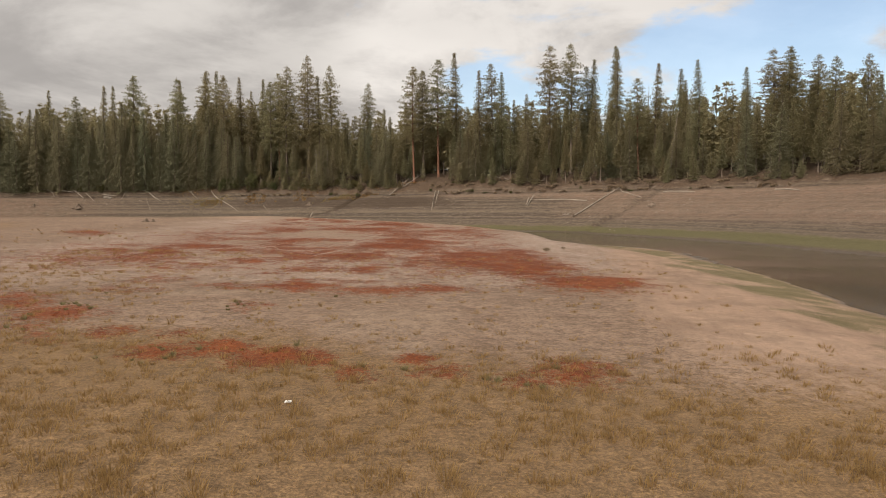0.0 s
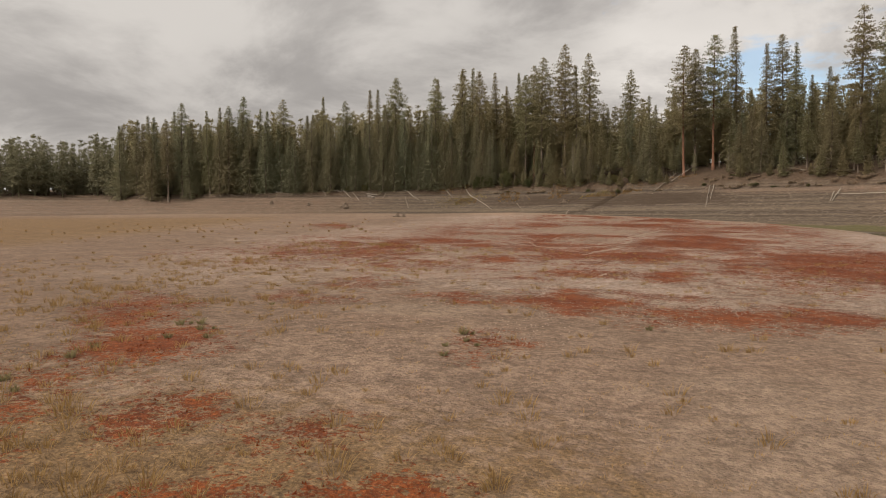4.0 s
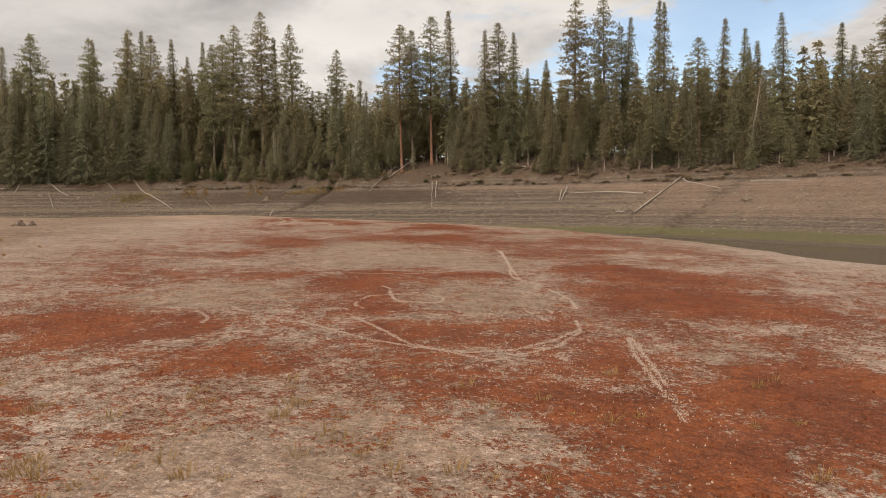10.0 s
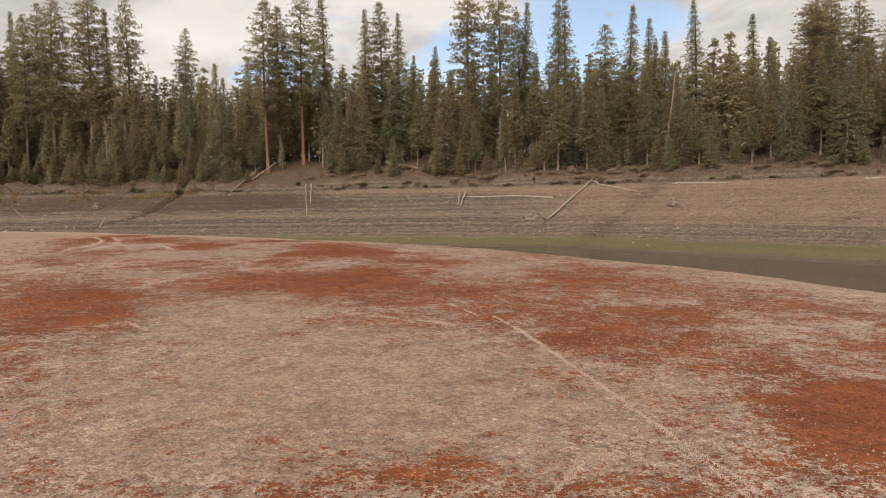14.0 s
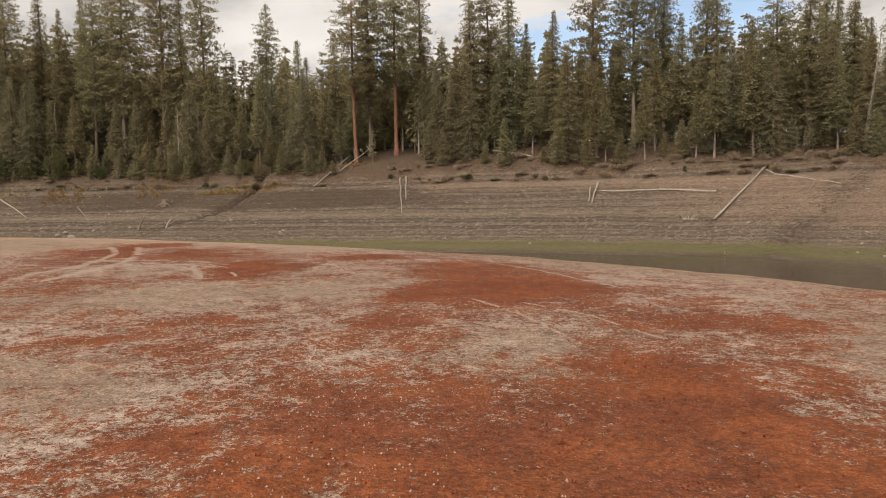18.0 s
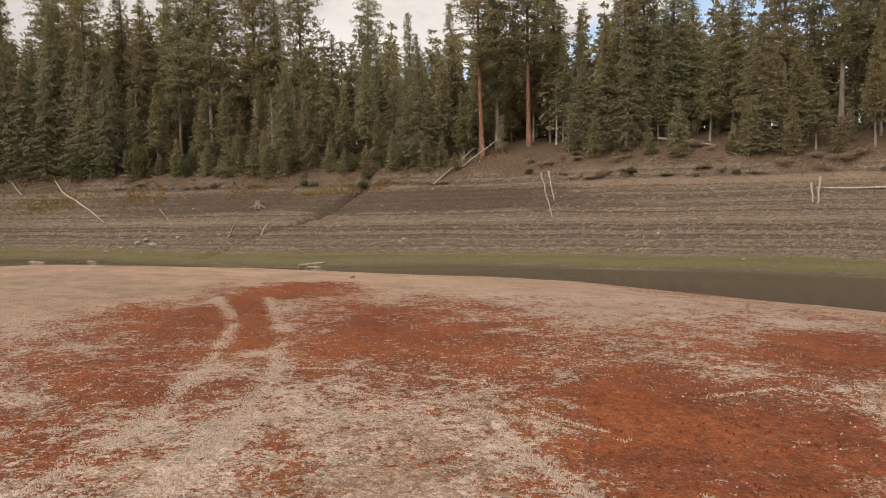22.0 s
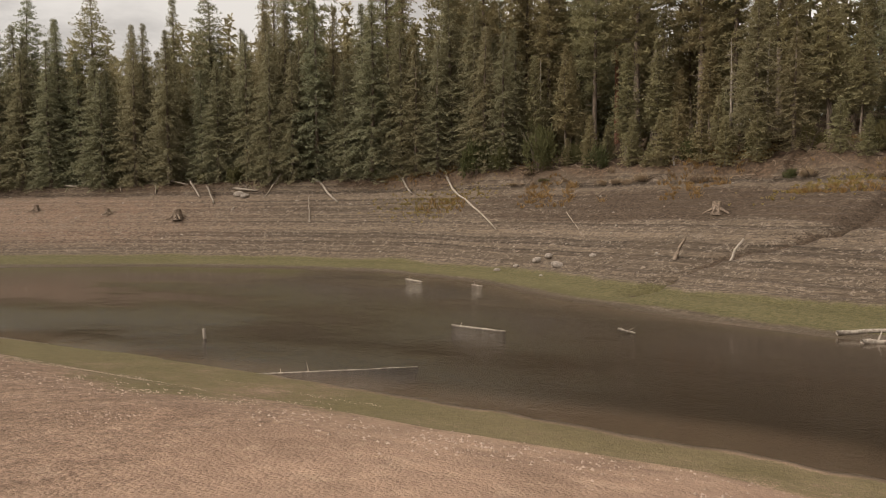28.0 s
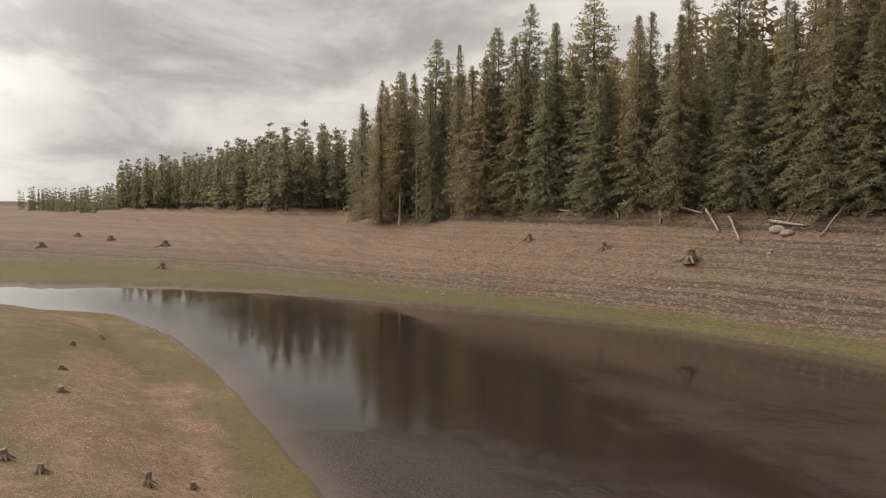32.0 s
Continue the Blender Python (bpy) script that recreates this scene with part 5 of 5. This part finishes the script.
# stumps on the near mud, and far out on the plain
for i, (x, y, r, h) in enumerate([(-37.9, 169.2, 0.17, 0.42), (-36.3, 169.6, 0.19, 0.45), (-80.1, 178, 0.28, 0.7), (-84, 181, 0.2, 0.45), (-77, 181.5, 0.28, 0.45), (-92.2, 173, 0.26, 0.5),
                                  (-112.2, 172.8, 0.3, 0.5), (-122, 173.1, 0.25, 0.5), (-105.9, 173.1, 0.3, 0.5), (-91.9, 176.8, 0.25, 0.8), (-92.4, 178.6, 0.2, 0.5), (-93.6, 171.7, 0.3, 0.6),
                                  (-129, 175, 0.3, 0.5), (-257, 161.8, 0.7, 1.3), (-279, 169, 0.7, 1.2), (-258, 177, 0.7, 1.2), (-232.6, 187.8, 0.8, 1.4), (29.8, 171.6, 0.12, 0.6)]):
    r, h = (0.62 * r, 0.7 * h) if r < 0.5 else (r, h)
    stump(x, y, r, h, 330 + i, "small weathered stump on the muddy flat" if r < 0.4 else "grey stump on the dry plain")


# ---- dead trees ----
def snag(x, y, h, r, seed, lean=(0, 0), label="bleached dead tree standing bare among the conifers"):
    rng = np.random.default_rng(seed)
    ob = thing("dead_tree", label, "dead tree", pose(x, y, ground_z(x, y) - 0.2, lean[0], lean[1], rng.uniform(0, 1)))
    v, f = trunk_piece(h, r, rng, 7)
    part("trunk", mesh_from("trunk", v, f, DEADWOOD, True), ob)
    for k in range(34):
        z = h * rng.uniform(0.2, 0.97)
        a = rng.uniform(0, 2 * math.pi)
        ln = (1.1 - z / h) * rng.uniform(0.8, 2.2) + 0.2
        c, s = math.cos(a), math.sin(a)
        v, f = tube([(0, 0, z), (c * ln * .6, s * ln * .6, z - .1 * ln), (c * ln, s * ln, z - 0.35 * ln)], [0.04, 0.03, 0.012], 4)
        part("branch", mesh_from("branch", v, f, DEADWOOD), ob)


snag(59.1, 185.1, 18, 0.24, 501, (3, 6), "tall pale dead tree leaning against the firs")
for i, (x, y, h) in enumerate([(-76, 251, 15), (-83, 253, 13), (-43.9, 244, 12), (-40, 244.5, 11), (2.5, 232, 11), (-90, 256, 8), (-69, 252, 14), (60, 207, 25), (-53, 249, 13), (-200, 236, 30)]):
    snag(x, y, h, 0.13 + 0.004 * h, 510 + i)
log((5.5, 231), (11, 235.5), 0.13, 0.05, 530, "dead grey tree fallen aslant into the forest edge", "fallen_tree", branches=22, lifts=(0.2, 6.5))
log((-14, 227), (-6, 231), 0.15, 0.06, 531, "dead grey tree fallen over the scarp", "fallen_tree", branches=24, lifts=(-0.2, 2.6))
log((-17.5, 226), (-11, 228.4), 0.13, 0.05, 532, "dead grey tree fallen over the scarp", "fallen_tree", branches=24, lifts=(0.0, 2.2))


# ---- shrubs ----
def shrub_meshes(seed, r, h, mat, n=420, size=0.16):
    rng = np.random.default_rng(seed)
    pieces = []
    for k in range(9):
        a, q = rng.uniform(0, 2 * math.pi), rng.uniform(0.3, 0.9)
        pieces.append(tube([(0.05 * math.cos(a), 0.05 * math.sin(a), -0.1), (math.cos(a) * r * q * .4, math.sin(a) * r * q * .4, h * .5), (math.cos(a) * r * q, math.sin(a) * r * q, h * rng.uniform(.7, 1.0))], [0.04, 0.025, 0.008], 4))
    v, f = joined(pieces)
    stems = mesh_from("stems", v, f, BARK_GREY)
    # uneven lobes of foliage, thicker towards their tops
    lobes = 8
    la, lr = rng.uniform(0, 2 * math.pi, lobes), rng.uniform(0.15, 0.85, lobes)
    ls = rng.uniform(0.22, 0.48, lobes)
    lz = rng.uniform(0.25, 0.75, lobes) * (1.1 - 0.5 * lr)
    pick = rng.integers(0, lobes, n)
    d = rng.normal(0, 1, (n, 3))
    d /= np.linalg.norm(d, axis=1)[:, None]
    P = d * (rng.uniform(0.2, 1.15, n) ** 0.7 * ls[pick])[:, None]
    P = (P + np.stack([np.cos(la) * lr, np.sin(la) * lr, lz], 1)[pick]) * (r, r, h)
    P[:, 2] = np.maximum(P[:, 2], 0.03)
    verts = np.zeros((n, 6, 3))
    up = rng.normal(0, 1, (n, 3)) * 0.5 + d * 0.6 + (0, 0, 0.5)
    for k in (0, 3):
        turn = rng.normal(0, 0.6, (n, 3)) + up
        verts[:, k] = P
        verts[:, k + 1] = P + turn * size * 1.6 + rng.normal(0, 0.35, (n, 3)) * size
        verts[:, k + 2] = P + turn * size * 1.6 + rng.normal(0, 0.35, (n, 3)) * size
    return stems, mesh_from("leaves", verts.reshape(-1, 3), np.arange(n * 6).reshape(-1, 3), mat)


SHRUBS = [shrub_meshes(600 + i, 1.0, 1.0, SHRUB, 1100, 0.075) for i in range(3)]
BRUSH = [shrub_meshes(620 + i, 1.0, 1.0, DRYBRUSH, 620, 0.085) for i in range(2)]


def shrub(x, y, r, h, rng, dry=False):
    stems, leaves = (BRUSH if dry else SHRUBS)[int(rng.integers(2 if dry else 3))]
    ob = thing("dry_bush" if dry else "willow_shrub", "low grey-brown dry bush on the scarp" if dry else "olive green leafy shrub at the foot of the forest", "shrub",
               pose(x, y, ground_z(x, y) - 0.05, 0, 0, rng.uniform(0, 360)), "shrubs along the old shoreline")
    ob.scale = (r, r, h)
    part("branchwork", stems, ob)["kind"] = "stuff"
    part("foliage", leaves, ob)


SR = np.random.default_rng(77)
for x, y, r, h in [(-76.5, 247, 2.2, 4.6), (-72.7, 246.4, 1.6, 3.2), (-67.1, 245.2, 2.4, 5.2), (-58.8, 244.5, 1.6, 2.6), (-47.2, 240.5, 1.5, 2.2), (-30.3, 235, 1.8, 2.6), (-24.5, 234.5, 1.6, 2.6),
                   (-36, 238.5, 1.7, 2.4), (-88, 251, 1.3, 2.0), (-96, 250, 1.4, 1.6), (-120, 246.5, 1.5, 2.4), (-127, 247, 1.3, 1.8), (-41, 240, 1.2, 1.8), (-63, 246, 1.4, 2.4)]:
    shrub(x, y, r, h, SR)
for x, y in scatter(SR, 130, (-72, 78), (140, 252), -0.6, 6.5, 1.0):
    shrub(x, y, SR.uniform(0.4, 1.5), SR.uniform(0.3, 1.0), SR, SR.uniform() < 0.86)
for x, y, r in [(10.4, 70.3, 0.45), (12.6, 74.0, 0.3), (-25.4, 152.4, 0.16)]:
    shrub(x, y, r, r * 0.8, SR, True)


# ---- stones ----
def stone_mesh(seed):
    rng = np.random.default_rng(seed)
    bm = bmesh.new()
    bmesh.ops.create_icosphere(bm, subdivisions=2, radius=1)
    k = rng.normal(0, 1, (5, 3))
    for v in bm.verts:
        s = 1 + sum(0.07 * math.sin(2.2 * v.co.dot(Vector(q)) + i) for i, q in enumerate(k))
        v.co = Vector((v.co.x * s * 1.2, v.co.y * s * 0.9, v.co.z * s * 0.65))
    me = bpy.data.meshes.new("stone")
    bm.to_mesh(me)
    bm.free()
    me.materials.append(STONE)
    return me


STONES = [stone_mesh(700 + i) for i in range(4)]
places = [(-58.5, 226.2, .55), (-61.3, 228.3, .5), (-60, 228.2, .45), (-54.7, 225.8, .35), (-63.7, 228.4, .3), (-65.8, 228.3, .35), (-30.2, 236.0, .6), (-29.2, 237.0, .7), (-28.4, 235.6, .45), (-117.3, 244.6, .8), (-115.6, 244.2, .7)]
X, Y = SR.uniform(-165, 60, 900), SR.uniform(150, 248, 900)
Z, past, far, dist = land(X, Y, False)
ok = far & (past < -1) & (dist > 4)
places += [(x, y, s) for x, y, s in zip(X[ok], Y[ok], SR.uniform(0.08, 0.24, ok.sum()) ** 1.0)][:110]
for i, (x, y, s) in enumerate(places):
    ob = new("stone", STONES[i % 4])
    ob.matrix_world = pose(x, y, ground_z(x, y) + 0.15 * s, 0, 0, 40 * i) @ Matrix.Diagonal((s, s, s, 1))
    tagged(ob, "grey-brown stone lying on the terraced bank", "stone", "stones on the bank")


# a scrap of white litter in the grass
bm = bmesh.new()
bmesh.ops.create_icosphere(bm, subdivisions=2, radius=0.06)
LR = random.Random(5)
for v in bm.verts:
    v.co = Vector((v.co.x * 1.3, v.co.y * 0.8, v.co.z * 0.5)) * LR.uniform(0.7, 1.25)
scrap = bpy.data.meshes.new("paper_scrap")
bm.to_mesh(scrap)
bm.free()
scrap.materials.append(plain("white_paper", (0.78, 0.77, 0.74), (0.6, 0.58, 0.54), 9, 0.8, 0.2, 0.005))
ob = new("paper_scrap", scrap)
ob.matrix_world = pose(-3.45, 15.27, ground_z(-3.45, 15.27) + 0.03, 0, 0, 30)
tagged(ob, "small crumpled white scrap lying in the dry grass", "litter")


# ---- grass, red herbs and crust: what nobody could count ----
def tussocks(name, label, x, y, height, blades, mat, seed, spread_by=0.22, width=0.012, cat="grass"):
    rng = np.random.default_rng(seed)
    n = len(x)
    z = land(x, y)[0]
    base = np.repeat(np.stack([x, y, z], 1), blades, 0)
    hh = np.repeat(height, blades) * rng.uniform(0.5, 1.1, n * blades)
    a = rng.uniform(0, 2 * math.pi, n * blades)
    q = rng.uniform(0, 1, n * blades) ** 0.6 * np.repeat(height, blades) * spread_by / 0.35
    d = np.stack([np.cos(a), np.sin(a), np.zeros_like(a)], 1)
    side = np.stack([-np.sin(a + 0.6), np.cos(a + 0.6), np.zeros_like(a)], 1) * width
    root = base + d * (q * 0.6)[:, None] - (0, 0, 0.03)
    lean = rng.uniform(0.15, 1.05, n * blades)
    mid = root + d * (hh * lean * 0.4)[:, None] + np.stack([0 * hh, 0 * hh, hh * 0.6], 1)
    tip = root + d * (hh * lean)[:, None] + np.stack([0 * hh, 0 * hh, hh], 1)
    verts = np.stack([root - side, root + side, mid, mid + side, tip, mid], 1)
    verts[:, 2] = mid - side * 0.7
    verts[:, 5] = mid - side * 0.7
    verts[:, 3] = mid + side * 0.7
    idx = np.arange(n * blades)[:, None] * 6
    faces = np.concatenate([idx + (0, 1, 3), idx + (0, 3, 2), idx + (2, 3, 4)])
    ob = new(name, mesh_from(name, verts.reshape(-1, 3), faces, mat))
    return tagged(ob, label, cat, kind="stuff")


GR = np.random.default_rng(91)
X, Y = GR.uniform(-38, 24, 40000), GR.uniform(3, 62, 40000)
want = (1 - ease(Y + 0.25 * X, 10, 27)) * (0.62 + 0.75 * rough(X, Y, 2.6, 83, 3)) + 0.03
want = np.maximum(want, 0.34 * ease(-X - 0.12 * Y, 6, 16) * (0.4 + rough(X, Y, 3, 84, 2)))
want = want * ease(X, -38, -27) * (1 - ease(X, 15, 24)) * ease(Y, 3, 12)
ok = (GR.uniform(0, 1, 40000) < np.clip(want, 0, 1)) & (land(X, Y)[3] > 9)
X, Y = X[ok][:9500], Y[ok][:9500]
tussocks("dry_grass", "dry straw-coloured grass tussocks on the lake bed", X, Y, GR.uniform(0.08, 0.26, len(X)), 24, STRAW, 5, 0.42, 0.008)
X, Y = GR.uniform(-34, 24, 40000), GR.uniform(3, 42, 40000)
want = (1 - ease(Y + 0.25 * X + 4 * rough(X, Y, 5, 82, 3), 12, 32)) * (0.6 + 0.6 * rough(X, Y, 1.8, 83, 3)) * ease(Y, 4, 9)
ok = (GR.uniform(0, 1, 40000) < np.clip(want, 0, 1)) & (land(X, Y)[3] > 9)
X, Y = X[ok][:9000], Y[ok][:9000]
tussocks("low_grass", "short dry grass and litter matted on the lake bed", X, Y, GR.uniform(0.03, 0.10, len(X)), 9, STRAW, 16, 0.9, 0.007)
X, Y = GR.uniform(-16, 8, 400), GR.uniform(12, 34, 400)
ok = (rough(X, Y, 3, 87, 2) > 0.1) & (red_amount(X, Y) > 0.12)
tussocks("green_grass", "grey-green grass tufts between the red patches", X[ok], Y[ok], GR.uniform(0.10, 0.24, ok.sum()), 40, GREENGRASS, 6)
X, Y = GR.normal(-50, 9, 110), GR.normal(74, 12, 110)
tussocks("field_grass", "brown grass tufts on the dry plain", X, Y, GR.uniform(0.12, 0.32, 110), 30, STRAW, 12)
X, Y = GR.uniform(-95, 24, 9000), GR.uniform(228, 252, 9000)
Z, past, far, _ = land(X, Y, False)
ok = far & (past > -5) & (past < 6) & (rough(X, Y, 6, 89, 3) > 0.0)
tussocks("bank_grass", "brown and olive grass along the scarp of the old shoreline", X[ok][:2200], Y[ok][:2200], GR.uniform(0.25, 0.7, min(2200, ok.sum())), 12, STRAW, 7, width=0.03)

X, Y = GR.uniform(-42, 8, 260000), GR.uniform(10, 162, 260000)
amount = red_amount(X, Y)
ok = (GR.uniform(0, 1, len(X)) < np.clip((amount - 0.30) * 1.5 + 0.9 * rough(X, Y, 1.6, 97, 3) * (amount > 0.2), 0, 1)) & (land(X, Y, False)[3] > 12)
X, Y = X[ok][:30000], Y[ok][:30000]
tussocks("red_ground_cover", "rust-red low herb spreading over the lake bed", X, Y, GR.uniform(0.03, 0.08, len(X)), 4, REDHERB, 8, 0.5, 0.02, "ground cover")


def flakes(name, label, x, y, s, mat, seed):
    rng = np.random.default_rng(seed)
    z = land(x, y)[0] + 0.012
    n = len(x)
    c = np.stack([x, y, z], 1)
    verts = np.zeros((n, 5, 3))
    for k in range(4):
        a = rng.uniform(0, 0.9, n) + k * math.pi / 2
        verts[:, k] = c + np.stack([np.cos(a) * s, np.sin(a) * s, np.full(n, -0.02)], 1)
    verts[:, 4] = c + np.stack([rng.normal(0, .2, n) * s, rng.normal(0, .2, n) * s, s * rng.uniform(0.3, 0.7, n)], 1)
    idx = np.arange(n)[:, None] * 5
    faces = np.concatenate([idx + (k, (k + 1) % 4, 4) for k in range(4)])
    ob = new(name, mesh_from(name, verts.reshape(-1, 3), faces, mat))
    return tagged(ob, label, "gravel", kind="stuff")


fx, fy = [], []
for half, line in TRACKS:
    for p, q in zip(line, line[1:]):
        ln = math.hypot(q[0] - p[0], q[1] - p[1])
        n = int(ln * 1500 * half + 75 * ln)
        s = GR.uniform(0, 1, n)
        s = s[rough(p[0] + s * (q[0] - p[0]), p[1] + s * (q[1] - p[1]), 0.8, 111, 2) > -0.35]
        fx.append(p[0] + s * (q[0] - p[0]) + GR.normal(0, half * 0.75, len(s)))
        fy.append(p[1] + s * (q[1] - p[1]) + GR.normal(0, half * 0.75, len(s)))
fx, fy = np.concatenate(fx), np.concatenate(fy)
flakes("track_crust", "pale broken crust along the wheel tracks", fx, fy, GR.uniform(0.006, 0.022, len(fx)), CRUST, 9)
X, Y = GR.uniform(-36, 4, 260000), GR.uniform(30, 162, 260000)
amount = red_amount(X, Y)
ok = (GR.uniform(0, 1, len(X)) < np.clip(0.05 + 0.5 * np.exp(-((amount - 0.35) / 0.2) ** 2) + 0.6 * rough(X, Y, 4, 99, 3), 0, 1) * (1 - 0.9 * bare_amount(X, Y))) & (land(X, Y, False)[3] > 12)
flakes("pale_gravel", "pale gravel and dry crust scattered on the lake bed", X[ok][:70000], Y[ok][:70000], GR.uniform(0.008, 0.03, min(70000, ok.sum())), CRUST, 10)

# gravel and rills along the crest of the near beach
X, Y = GR.uniform(-110, -22, 60000), GR.uniform(160, 184, 60000)
_, _, far, dist = land(X, Y, False)
ok = ~far & (GR.uniform(0, 1, len(X)) < np.clip(np.exp(-((dist - 11.4) / 1.6) ** 2) * (0.5 + rough(X, Y, 3, 103, 3)), 0, 1) * 0.8)
flakes("crest_gravel", "pale gravel along the crest of the beach", X[ok][:14000], Y[ok][:14000], GR.uniform(0.012, 0.06, min(14000, ok.sum())), CRUST, 13)
X, Y = GR.uniform(-150, -50, 50000), GR.uniform(164, 183, 50000)
_, _, far, dist = land(X, Y, False)
ok = ~far & (dist > 3) & (0.6 * rough(X, Y, 6, 105, 3) + 0.7 * rough(X * 0.18, Y, 1.6, 107, 3) > 0.12)
flakes("mud_gravel", "pale shells and gravel in streaks on the mud flat", X[ok][:20000], Y[ok][:20000], GR.uniform(0.012, 0.04, min(20000, ok.sum())), CRUST, 14)
X, Y = np.concatenate([GR.normal(-81, 4.5, 500), GR.normal(-33, 3.5, 260)]), np.concatenate([GR.normal(243.6, 1.3, 500), GR.normal(231, 1.2, 260)])
tussocks("ochre_grass", "ochre grass patch on the bank below the shrubs", X, Y, GR.uniform(0.12, 0.4, 760), 16, OCHREGRASS, 15, width=0.02)

# roots and dead twigs hanging out of the scarp
RR = np.random.default_rng(121)
pieces = []
X, Y = RR.uniform(-190, 80, 90000), RR.uniform(120, 256, 90000)
_, past, far, _ = land(X, Y, False)
ok = far & (past > -0.9) & (past < 2.2) & (rough(X, Y, 5, 123, 3) > -0.05)
for x, y, z in on_ground(list(zip(X[ok][:2600], Y[ok][:2600]))):
    ln, a = RR.uniform(0.5, 2.0), RR.uniform(0, 2 * math.pi)
    d = np.array([math.cos(a), math.sin(a), RR.normal(0.1, 0.35)]) * ln
    p = np.array([x, y, z + RR.uniform(0, 0.25)])
    pieces.append(tube([p, p + d * 0.5 + RR.normal(0, 0.14, 3), p + d + RR.normal(0, 0.2, 3)], [0.045, 0.03, 0.012], 3))
v, f = joined(pieces)
tagged(new("root_tangle", mesh_from("root_tangle", v, f, STUMPWOOD)), "tangled roots and dead twigs along the scarp", "roots", kind="stuff")
